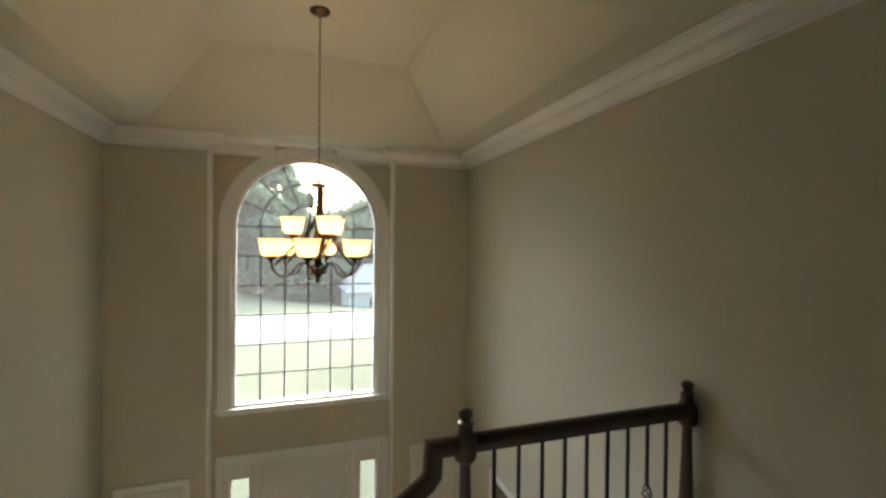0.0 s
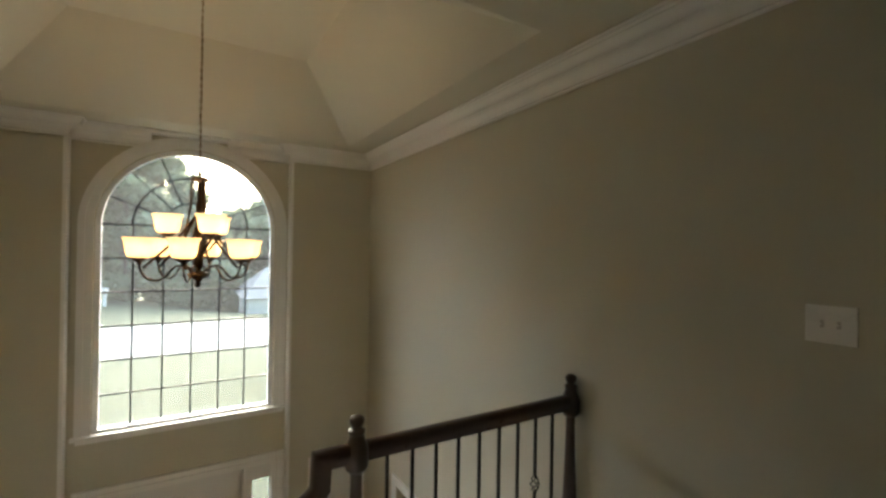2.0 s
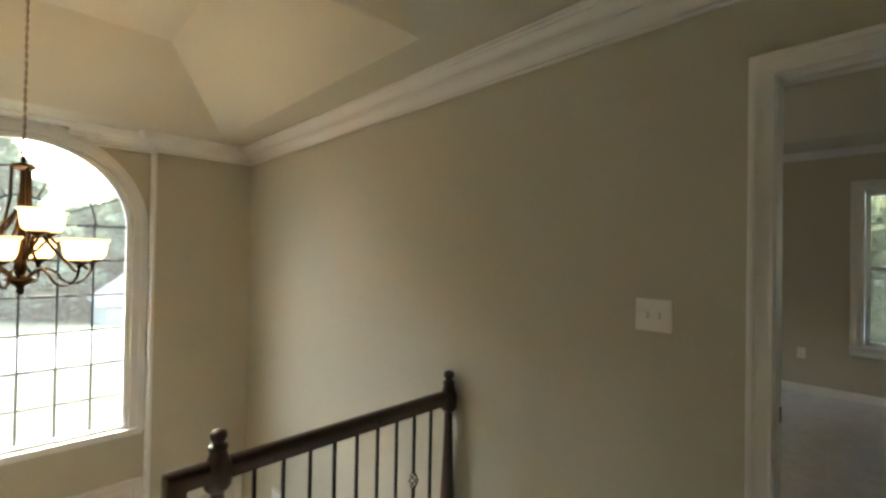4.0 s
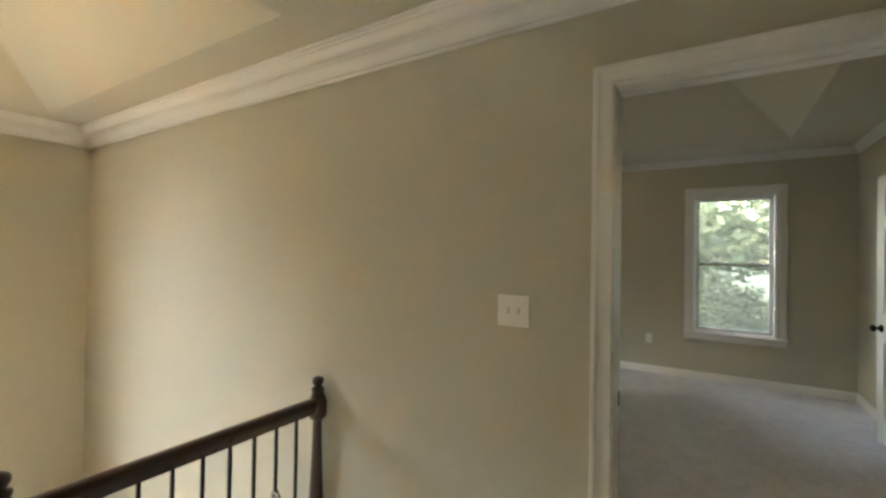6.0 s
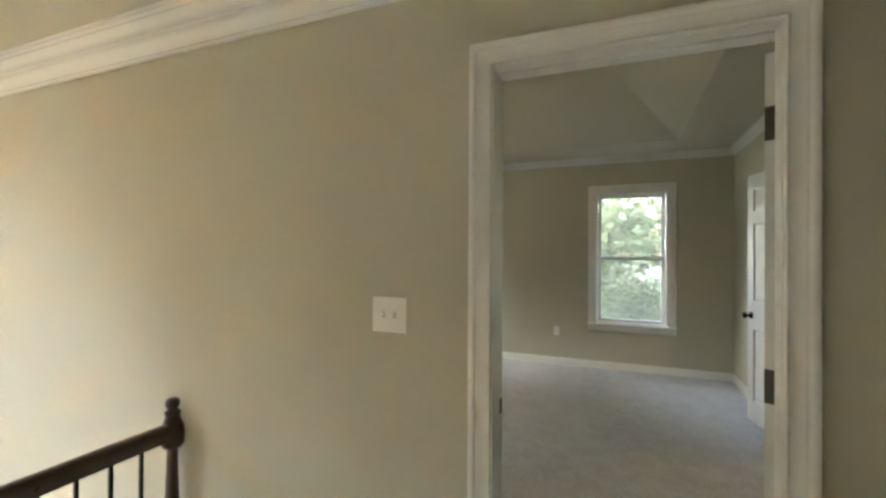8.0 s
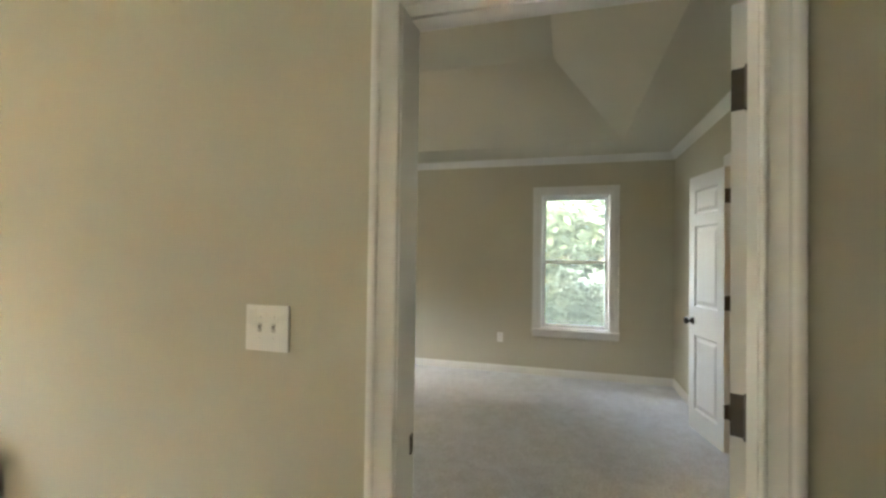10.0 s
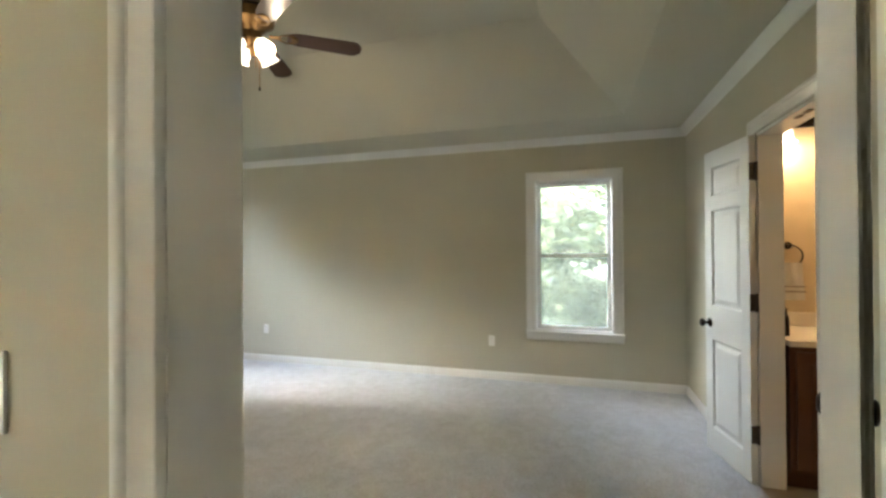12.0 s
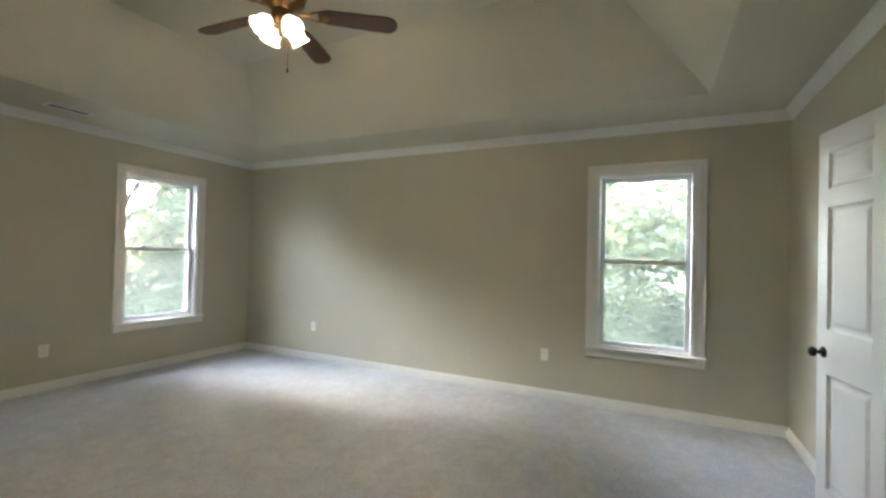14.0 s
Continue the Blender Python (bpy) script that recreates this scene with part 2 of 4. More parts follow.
def tube(points, radius, steps=8, bm=None, taper=None):
    """A round bar along a line of points."""
    own = bmesh.new()
    pts = [Vector(p) for p in points]
    rings, side = [], None
    for i, p in enumerate(pts):
        d = (pts[min(i + 1, len(pts) - 1)] - pts[max(i - 1, 0)]).normalized()
        if side is None:
            side = d.orthogonal().normalized()
        side = (side - d * side.dot(d)).normalized()
        up = d.cross(side)
        r = radius if taper is None else radius + (taper - radius) * i / (len(pts) - 1)
        rings.append([own.verts.new(p + r * (math.cos(2 * math.pi * k / steps) * side + math.sin(2 * math.pi * k / steps) * up)) for k in range(steps)])
    for a, b in zip(rings, rings[1:]):
        for k in range(steps):
            own.faces.new((a[k], a[(k + 1) % steps], b[(k + 1) % steps], b[k]))
    own.faces.new(rings[0])
    own.faces.new(rings[-1])
    return own if bm is None else merge(bm, own)


def sweep(profile, path, closed=False, bm=None):
    """Runs a profile of (out, z) pairs along a line of (x, y) with mitred corners; out is to the left of the way."""
    own = bmesh.new()
    pts = [Vector(p) for p in path]
    n = len(pts)
    rings = []
    for i, p in enumerate(pts):
        d0 = (p - pts[i - 1]).normalized() if i or closed else None
        d1 = (pts[(i + 1) % n] - p).normalized() if i < n - 1 or closed else None
        d0, d1 = d0 or d1, d1 or d0
        n0, n1 = Vector((-d0.y, d0.x)), Vector((-d1.y, d1.x))
        mid = (n0 + n1) / (1 + n0.dot(n1))
        rings.append([own.verts.new((p.x + mid.x * o, p.y + mid.y * o, z)) for o, z in profile])
    k = len(profile)
    for i in range(n if closed else n - 1):
        a, b = rings[i], rings[(i + 1) % n]
        for j in range(k):
            own.faces.new((a[j], a[(j + 1) % k], b[(j + 1) % k], b[j]))
    if not closed:
        own.faces.new(rings[0])
        own.faces.new(rings[-1])
    return own if bm is None else merge(bm, own)


def holed(axis, lo, hi, a0, a1, z0, z1, holes=()):
    """A wall slab from lo to hi along its axis, a0..a1 along its length, with square openings (a0, a1, z0, z1)."""
    bm = bmesh.new()

    def slab(p, q, r, s):
        if q - p > 1e-4 and s - r > 1e-4:
            box(lo, hi, p, q, r, s, bm) if axis == "x" else box(p, q, lo, hi, r, s, bm)

    at = a0
    for p, q, r, s in sorted(holes):
        slab(at, p, z0, z1)
        slab(p, q, z0, r)
        slab(p, q, s, z1)
        at = q
    slab(at, a1, z0, z1)
    return bm


def tray(x0, x1, y0, y1, outer, z, top, ztop, thick=0.12):
    """A flat border with a raised, sloping middle: outer and top are (x0, x1, y0, y1)."""
    bm = bmesh.new()

    def ring(r, h):
        return [bm.verts.new((x, y, h)) for x, y in ((r[0], r[2]), (r[1], r[2]), (r[1], r[3]), (r[0], r[3]))]

    a, b, c = ring(outer, z), ring((x0, x1, y0, y1), z), ring(top, ztop)
    d, e = ring(outer, z + thick), ring(outer, ztop + thick)
    for p, q in ((a, b), (b, c), (a, d), (d, e)):
        for i in range(4):
            j = (i + 1) % 4
            bm.faces.new((p[i], p[j], q[j], q[i]))
    bm.faces.new(c)
    bm.faces.new(e)
    return bm

# ---- plan ----
HX0, HX1 = 4.60, 4.735           # wall between hall and bedroom
BX, BS, BN = 8.96, -1.363, 4.87  # bedroom: far, south and north faces
FY, RY, FL = 4.94, 5.07, 0.91    # foyer: front face, its recess, left face
GZ, LZ = -2.97, -0.37            # foyer floor, stair landing
HZ, BZ = 2.52, 2.60              # ceiling borders
FZ = -0.04                       # upper floor
RX0, RX1 = 1.805, 3.685          # recess
DY0, DY1, DZ = -0.572, 0.235, 2.05   # bedroom doorway
WX0, WX1, WB, WS = 1.985, 3.55, -0.315, 1.60   # arched window: sides, bottom, spring line
WXC, WR = (WX0 + WX1) / 2, (WX1 - WX0) / 2
FDX0, FDX1, FDZ = 1.93, 3.60, -0.89  # front door unit
BDX0, BDX1, BDZ = 6.53, 7.22, 2.10   # bath doorway
EWY0, EWY1, EWZ0, EWZ1 = -0.69, 0.118, 0.52, 2.155   # east window opening
NWX0, NWX1, NWZ0, NWZ1 = 7.33, 8.172, 0.52, 2.18     # north window opening
OUT = 0.22

# ---- hall and foyer shell ----
structure("wall_hall_east", holed("x", HX0, HX1, -5.05, FY, GZ, 2.9, [(DY0 - 0.055, DY1 + 0.02, FZ - 0.02, DZ + 0.02), (2.35, 4.08, GZ, -1.01)]), PAINT, "beige painted wall between landing and bedroom", "wall")
structure("wall_foyer_west", holed("x", FL - 0.13, FL, -5.05, FY, GZ, 2.9), PAINT, "beige painted two-storey foyer wall", "wall")
structure("wall_hall_south", holed("y", -5.05, -4.92, FL, HX0, FZ - 0.02, 2.9), PAINT, "plain beige hall wall", "wall")

bm = bmesh.new()
box(FL - 0.13, RX0, FY, FY + 0.3, GZ, 2.9, bm)
box(RX1, HX1, FY, FY + 0.3, GZ, 2.9, bm)
y0, y1 = RY, FY + 0.3
for p, q, r, s in ((RX0, WX0, FDZ, 2.9), (WX1, RX1, FDZ, 2.9), (WX0, WX1, FDZ, WB), (RX0, FDX0, GZ, FDZ), (FDX1, RX1, GZ, FDZ)):
    box(p, q, y0, y1, r, s, bm)
ARC = 40
for i in range(ARC):
    a, b = math.pi * i / ARC, math.pi * (i + 1) / ARC
    xa, xb = WXC + WR * math.cos(a), WXC + WR * math.cos(b)
    za, zb = WS + WR * math.sin(a), WS + WR * math.sin(b)
    v = [bm.verts.new(c) for c in ((xa, y0, za), (xb, y0, zb), (xb, y0, 2.9), (xa, y0, 2.9), (xa, y1, za), (xb, y1, zb), (xb, y1, 2.9), (xa, y1, 2.9))]
    for f in ((0, 1, 2, 3), (4, 7, 6, 5), (0, 4, 5, 1), (3, 2, 6, 7)):
        bm.faces.new([v[k] for k in f])
structure("wall_foyer_front", bm, PAINT, "beige front wall with a recessed bay for window and door", "wall")

structure("ceiling_foyer", tray(1.34, 4.20, 1.65, 4.61, (FL - 0.13, HX1, -5.05, FY + 0.3), HZ, (2.0, 3.555, 2.47, 3.79), 3.0), CEILING, "beige tray ceiling over the foyer and landing", "ceiling")

structure("floor_hall", box(FL, HX0, -4.92, 0.80, -0.3, FZ), LANDING, "grey carpeted hall floor", "floor")
structure("floor_foyer", box(FL - 0.13, 6.2, -5.05, FY + 0.32, GZ - 0.1, GZ), FLOORWOOD, "brown wood foyer floor", "floor")
structure("wall_under_hall", holed("y", 0.68, 0.80, FL, HX0, GZ, -0.3), PAINT, "beige wall below the landing", "wall")
structure("wall_side_room", box(6.0, 6.13, 1.5, FY + 0.3, GZ, -0.3), PAINT, "beige wall of the room beside the foyer", "wall")
structure("ceiling_side_room", box(HX1, 6.0, 1.5, FY + 0.3, -0.45, -0.35), CEILING, "white ceiling of the room beside the foyer", "ceiling")
structure("wall_side_room_south", box(HX1, 6.0, 1.4, 1.5, GZ, -0.35), PAINT, "beige wall of the room beside the foyer", "wall")
structure("wall_side_room_front", box(HX1, 6.0, FY + 0.2, FY + 0.3, GZ, -0.35), PAINT, "beige wall of the room beside the foyer", "wall")

CROWN_BIG = [(0, 0), (0.013, 0), (0.019, 0.005), (0.020, 0.012), (0.015, 0.019), (0.010, 0.021), (0.012, 0.036), (0.018, 0.052), (0.029, 0.067), (0.044, 0.078), (0.058, 0.083), (0.059, 0.091), (0.068, 0.092), (0.082, 0.097), (0.095, 0.107), (0.105, 0.122), (0.108, 0.134), (0.118, 0.135), (0.120, 0.148), (0.138, 0.150), (0.138, 0.164), (0, 0.164)]
zc = HZ - 0.165


def at_height(profile, z):
    return [(o, h + z) for o, h in profile]


bm = sweep(at_height(CROWN_BIG, zc), [(HX0, -4.92), (HX0, FY), (RX1, FY), (RX1, RY), (3.06, RY)])
sweep(at_height(CROWN_BIG, zc), [(2.41, RY), (RX0, RY), (RX0, FY), (FL, FY), (FL, -4.92)], bm=bm)
sweep([(0, HZ - 0.034), (0.126, HZ - 0.034), (0.138, HZ - 0.011), (0.138, HZ - 0.001), (0, HZ - 0.001)], [(3.10, RY), (2.41, RY)], bm=bm)
structure("trim_crown_foyer", bm, TRIM, "wide white crown moulding cut round the arched window", "moulding", smooth=True)

# corner beads of the recess, with white linings over its return faces
for name, x in (("trim_recess_east", RX1), ("trim_recess_west", RX0)):
    s = 1 if x == RX1 else -1
    bm = box(min(x, x + s * 0.024), max(x, x + s * 0.024), FY - 0.007, FY, GZ, zc, bevel=0.003)
    box(x - (0.006 if s > 0 else 0), x + (0 if s > 0 else 0.006), FY - 0.007, RY - 0.001, GZ, zc, bm, 0.002)
    structure(name, bm, TRIM, "white corner bead and return lining on the recess edge", "moulding")

# ---- bedroom shell ----
structure("wall_bedroom_east", holed("x", BX, BX + OUT, BS - 0.13, BN + OUT, -0.3, 3.3, [(EWY0, EWY1, EWZ0, EWZ1)]), PAINT, "greige painted bedroom wall with one window", "wall")
structure("wall_bedroom_north", holed("y", BN, BN + OUT, HX1, BX, -0.3, 3.3, [(NWX0, NWX1, NWZ0, NWZ1)]), PAINT, "greige painted bedroom wall with one window", "wall")
structure("wall_bedroom_south", holed("y", BS - 0.13, BS, HX1, BX, FZ - 0.02, 3.3, [(BDX0, BDX1, FZ - 0.02, BDZ)]), PAINT, "greige painted bedroom wall with the bath doorway", "wall")
structure("ceiling_bedroom", tray(5.15, 8.30, -0.73, 3.96, (HX1, BX, BS, BN), BZ, (5.87, 7.46, -0.06, 3.22), 3.15), CEILING, "beige tray ceiling with sloping sides", "ceiling")
structure("floor_bedroom", box(HX0, HX1, DY0 - 0.055, DY1 + 0.02, FZ - 0.02, FZ, box(HX1, BX, BS, BN, -0.24, FZ)), CARPET, "grey cut-pile carpet with footprints brushed in", "carpet")
CROWN_SMALL = [(0, 0), (0.008, 0), (0.012, 0.01), (0.022, 0.02), (0.044, 0.05), (0.056, 0.066), (0.062, 0.07), (0.062, 0.079), (0, 0.079)]
structure("trim_crown_bedroom", sweep(at_height(CROWN_SMALL, BZ - 0.08), [(HX1, BS), (BX, BS), (BX, BN), (HX1, BN)], closed=True), TRIM, "narrow white crown moulding", "moulding", smooth=True)
BASE = [(0, FZ), (0.014, FZ), (0.014, FZ + 0.058), (0.010, FZ + 0.070), (0.006, FZ + 0.076), (0.004, FZ + 0.085), (0, FZ + 0.087)]
for name, path in (("baseboard_bedroom_east", [(BDX1 + 0.09, BS), (BX, BS), (BX, BN), (HX1, BN), (HX1, DY1 + 0.11)]), ("baseboard_bedroom_south", [(HX1, BS), (BDX0 - 0.09, BS)])):
    structure(name, sweep(BASE, path), TRIM, "white painted baseboard", "baseboard", smooth=True)
structure("baseboard_hall", sweep(BASE, [(HX0, 0.7), (HX0, DY1 + 0.12)][::-1]), TRIM, "white painted baseboard", "baseboard")

# ---- doors and windows ----
CASING = [(0.004, 0), (0.004, 0.010), (0.007, 0.014), (0.012, 0.015), (0.017, 0.013), (0.020, 0.0105), (0.032, 0.0105), (0.050, 0.013), (0.060, 0.0165), (0.064, 0.0155), (0.068, 0.016), (0.073, 0.022), (0.079, 0.0245), (0.092, 0.0245), (0.098, 0.021), (0.100, 0)]


def upright(bm, axis, face, sign):
    """Stands a flat (along, height, depth) mesh up against a wall face."""
    for v in bm.verts:
        a, z, d = v.co
        v.co = (face + sign * d, a, z) if axis == "x" else (a, face + sign * d, z)
    return bm


def casing(axis, face, sign, a0, a1, z0, z1, four=False, profile=CASING):
    return upright(sweep(profile, [(a0, z0), (a0, z1), (a1, z1), (a1, z0)], closed=four), axis, face, sign)


def frame_box(x0, x1, z0, z1, w, y0, y1, bevel=0.003):
    """A square frame of four bars, w wide, standing in the plane of x and z."""
    bm = bmesh.new()
    for c in ((x0, x0 + w, z0, z1), (x1 - w, x1, z0, z1), (x0 + w, x1 - w, z0, z0 + w), (x0 + w, x1 - w, z1 - w, z1)):
        box(c[0], c[1], y0, y1, c[2], c[3], bm, bevel)
    return bm


def double_hung(name, place, turn, w, z0, z1, label):
    """A double-hung window in its own space: x along the wall, y into the wall, origin at the opening's middle on the inner face."""
    win = thing(name, place, label, "window", kind="structure", turn=turn)
    h = w / 2
    bm = sweep(CASING_W, [(-h, z0), (-h, z1), (h, z1), (h, z0)], closed=True)
    part("window_casing", upright(bm, "y", 0, -1), TRIM, win, smooth=True)
    part("window_sill", box(-h - 0.10, h + 0.10, -0.045, 0.05, z0 - 0.022, z0 + 0.004, bevel=0.005), TRIM, win)
    bm = bmesh.new()
    for c in ((-h, -h + 0.018, z0, z1), (h - 0.018, h, z0, z1), (-h, h, z1 - 0.018, z1), (-h, h, z0, z0 + 0.018)):
        box(c[0] + 0.001, c[1] - 0.001, 0.004, 0.20, c[2] + 0.001, c[3] - 0.001, bm)
    part("window_frame", bm, VINYL, win)
    mid = (z0 + z1) / 2
    for nm, a, b, y in (("upper_sash", mid - 0.016, z1 - 0.018, 0.105), ("lower_sash", z0 + 0.018, mid + 0.016, 0.068)):
        bm = bmesh.new()
        s0, s1 = -h + 0.02, h - 0.02
        top = 0.034 if nm == "lower_sash" else 0.042
        low = 0.032 if nm == "upper_sash" else 0.036
        for c in ((s0, s0 + 0.04, a, b), (s1 - 0.04, s1, a, b), (s0 + 0.04, s1 - 0.04, a, a + low), (s0 + 0.04, s1 - 0.04, b - top, b)):
            box(c[0], c[1], y, y + 0.032, c[2], c[3], bm, 0.003)
        sash = part(nm, bm, VINYL, win)
        pane = part("pane", box(s0 + 0.035, s1 - 0.035, y + 0.014, y + 0.018, a + low - 0.004, b - top + 0.004), GLASS, sash)
        pane.visible_shadow = False
        if nm == "lower_sash":
            for x in (-w * 0.22, w * 0.22):
                part("sash_lock", box(x - 0.028, x + 0.028, y + 0.002, y + 0.03, b, b + 0.014, bevel=0.003), VINYL, sash)
    rim = part("screen_frame", frame_box(-h + 0.02, h - 0.02, z0 + 0.02, mid, 0.014, 0.150, 0.160), VINYL, win)
    part("insect_screen", box(-h + 0.03, h - 0.03, 0.154, 0.156, z0 + 0.03, mid - 0.01), MESH, rim, "fine grey insect screen")
    return win


CASING_W = [(0.0, 0), (0.0, 0.012), (0.012, 0.016), (0.028, 0.012), (0.055, 0.014), (0.066, 0.020), (0.086, 0.020), (0.092, 0.014), (0.092, 0)]
double_hung("window_1", (BX, (EWY0 + EWY1) / 2, 0), -90, EWY1 - EWY0, EWZ0, EWZ1, "white double-hung bedroom window facing leafy trees")
double_hung("window_2", ((NWX0 + NWX1) / 2, BN, 0), 0, NWX1 - NWX0, NWZ0, NWZ1, "white double-hung bedroom window facing leafy trees")

# arched window over the front door
arch = thing("window_3", (WXC, RY, 0), "tall arched white window with dark lead grille", "window", kind="structure")


def arch_band(r0, r1, y0, y1, low, steps=44):
    """An upside-down U between two radii, down to the height low."""
    bm = bmesh.new()
    line = [(1.0, 0.0, low - WS)] + [(math.cos(math.pi * i / steps), math.sin(math.pi * i / steps), 0.0) for i in range(steps + 1)] + [(-1.0, 0.0, low - WS)]
    rings = []
    for c, s, drop in line:
        rings.append([bm.verts.new((r * c, y, WS + r * s + drop)) for r, y in ((r0, y0), (r1, y0), (r1, y1), (r0, y1))])
    for a, b in zip(rings, rings[1:]):
        for k in range(4):
            bm.faces.new((a[k], a[(k + 1) % 4], b[(k + 1) % 4], b[k]))
    bm.faces.new(rings[0])
    bm.faces.new(rings[-1])
    return bm


bm = arch_band(WR + 0.002, WR + 0.095, -0.016, 0, WB)
merge(bm, arch_band(WR + 0.065, WR + 0.118, -0.026, -0.0165, WB))
part("window_casing", bm, TRIM, arch, smooth=True)
bm = arch_band(WR - 0.045, WR - 0.001, 0.03, 0.12, WB)
box(-WR + 0.045, WR - 0.045, 0.03, 0.12, WB, WB + 0.022, bm)
part("window_frame", bm, VINYL, arch, smooth=True)
part("window_sill", box(-WR - 0.145, WR + 0.125, -0.05, 0.06, WB - 0.034, WB - 0.001, bevel=0.006), TRIM, arch)
part("apron", box(-WR - 0.11, WR + 0.11, -0.014, 0, WB - 0.075, WB - 0.035, bevel=0.004), TRIM, arch)
bm = arch_band(0.004, WR - 0.04, 0.074, 0.078, WS - 0.001)
g = box(-WR + 0.04, WR - 0.04, 0.074, 0.078, WB + 0.018, WS)
pane = part("pane", merge(bm, g), GLASS, arch)
pane.visible_shadow = False
GR = WR - 0.04
for i in range(1, 6):
    x = -GR + 2 * GR * i / 6
    part("grille_bar", box(x - 0.0075, x + 0.0075, 0.060, 0.072, WB + 0.018, WS), MUNTIN, arch)
for i in range(7):
    z = WB + 0.01 + 0.320 * i
    if i:
        part("grille_bar", box(-GR, GR, 0.0585, 0.0705, z - 0.0075, z + 0.0075), MUNTIN, arch)
for r in (0.34 * GR, 0.68 * GR):
    part("grille_arc", arch_band(r - 0.0075, r + 0.0075, 0.060, 0.072, WS, 30), MUNTIN, arch)
for i in range(1, 8):
    a = math.pi * i / 8
    p, q = (0.34 * GR, GR)
    part("grille_spoke", tube([(p * math.cos(a), 0.066, WS + p * math.sin(a)), (q * math.cos(a), 0.066, WS + q * math.sin(a))], 0.0075, 6), MUNTIN, arch)


def panelled(w, h, rows, columns, thick=0.035, stile=0.11):
    """A door slab whose two faces carry sunk panels; rows are (bottom, top). Gives the frame and the list of panel meshes."""
    bm, panels = bmesh.new(), []
    gap = (w - 2 * stile - (columns - 1) * 0.09) / columns
    xs = [(stile + i * (gap + 0.09), stile + i * (gap + 0.09) + gap) for i in range(columns)]
    box(0, stile, 0, thick, 0, h, bm, 0.002)
    box(w - stile, w, 0, thick, 0, h, bm, 0.002)
    for (a, b), (c, d) in zip(xs, xs[1:]):
        box(b, c, 0, thick, 0, h, bm)
    edges = [0.0] + [v for r in rows for v in r] + [h]
    for lo, hi in zip(edges[0::2], edges[1::2]):
        for a, b in xs:
            box(a, b, 0, thick, lo, hi, bm)
    for lo, hi in rows:
        for a, b in xs:
            p = bmesh.new()
            for y, s in ((0.0, 1), (thick, -1)):
                deep, rim = y + s * 0.011, y + s * 0.004
                rings = []
                for inset, yy in ((0.0, y + s * 0.0005), (0.012, deep), (0.026, deep), (0.05, rim)):
                    rings.append([p.verts.new(c) for c in ((a + inset, yy, lo + inset), (b - inset, yy, lo + inset), (b - inset, yy, hi - inset), (a + inset, yy, hi - inset))])
                for u, v in zip(rings, rings[1:]):
                    for k in range(4):
                        p.faces.new((u[k], u[(k + 1) % 4], v[(k + 1) % 4], v[k]))
                p.faces.new(rings[-1])
            panels.append(p)
    return bm, panels


HINGE = material("dark_grey_hinge_metal", (0.09, 0.08, 0.07), 0.45, metal=0.5, vary=0.15, scale=30)
KNOB = [(0.0, 0.0), (0.031, 0.0), (0.031, 0.004), (0.026, 0.009), (0.013, 0.012), (0.011, 0.03), (0.014, 0.034), (0.024, 0.040), (0.029, 0.050), (0.027, 0.060), (0.018, 0.067), (0.0, 0.069)]


def door_leaf(name, place, turn, w, h, rows, columns, label, knob_z, hinges, half):
    door = thing(name, place, label, "door", kind="structure", turn=turn)
    bm, panels = panelled(w, h, rows, columns, stile=0.10 if columns > 1 else 0.09)
    slab = part("leaf", bm, DOORPAINT, door)
    for p in panels:
        part("panel", p, DOORPAINT, slab)
    for y, turnx in ((0.035, -90), (0.0, 90)):
        bm = lathe(KNOB, 18, bmesh.new(), pose(w - 0.062, y, knob_z, turnx, 0, 0))
        part("door_handle", bm, BRONZE, door, "round oil-rubbed bronze door knob", smooth=True)
    for z in hinges:
        bm = box(-0.004, 0.0, 0.0015, 0.0345, z - half, z + half, bevel=0.0015)
        lathe([(0.0, -half - 0.006), (0.008, -half - 0.004), (0.009, -half), (0.009, half), (0.008, half + 0.004), (0.0, half + 0.006)], 10, bm, pose(-0.007, -0.003, z))
        c = Matrix.Rotation(-radians(turn), 4, "Z")
        leaf_plate = box(-0.004, 0.0, -0.056, -0.012, z - half, z + half, bevel=0.0015) if name == "door_2" else box(-0.056, -0.012, 0.006, 0.0095, z - half, z + half, bevel=0.0015)
        merge(bm, leaf_plate, c)
        part("hinge", bm, HINGE, door, "dark bronze butt hinge")
    return door


ROWS3 = [(0.24, 0.83), (1.0, 1.60), (1.70, 1.90)]
door_leaf("door_1", (4.759, -0.609, FZ + 0.012), -28.7, 0.80, 2.06, ROWS3, 2, "white six-panel bedroom door standing wide open", 1.04, (0.218, 1.04, 1.843), 0.052)
door_leaf("door_2", (BDX1 - 0.010, BS + 0.014, FZ + 0.010), 11.5, 0.53, 2.12, [(0.17, 0.79), (1.03, 1.70), (1.80, 2.0)], 1, "narrow white panelled bath door folded back", 0.905, (0.30, 1.10, 1.90), 0.053)

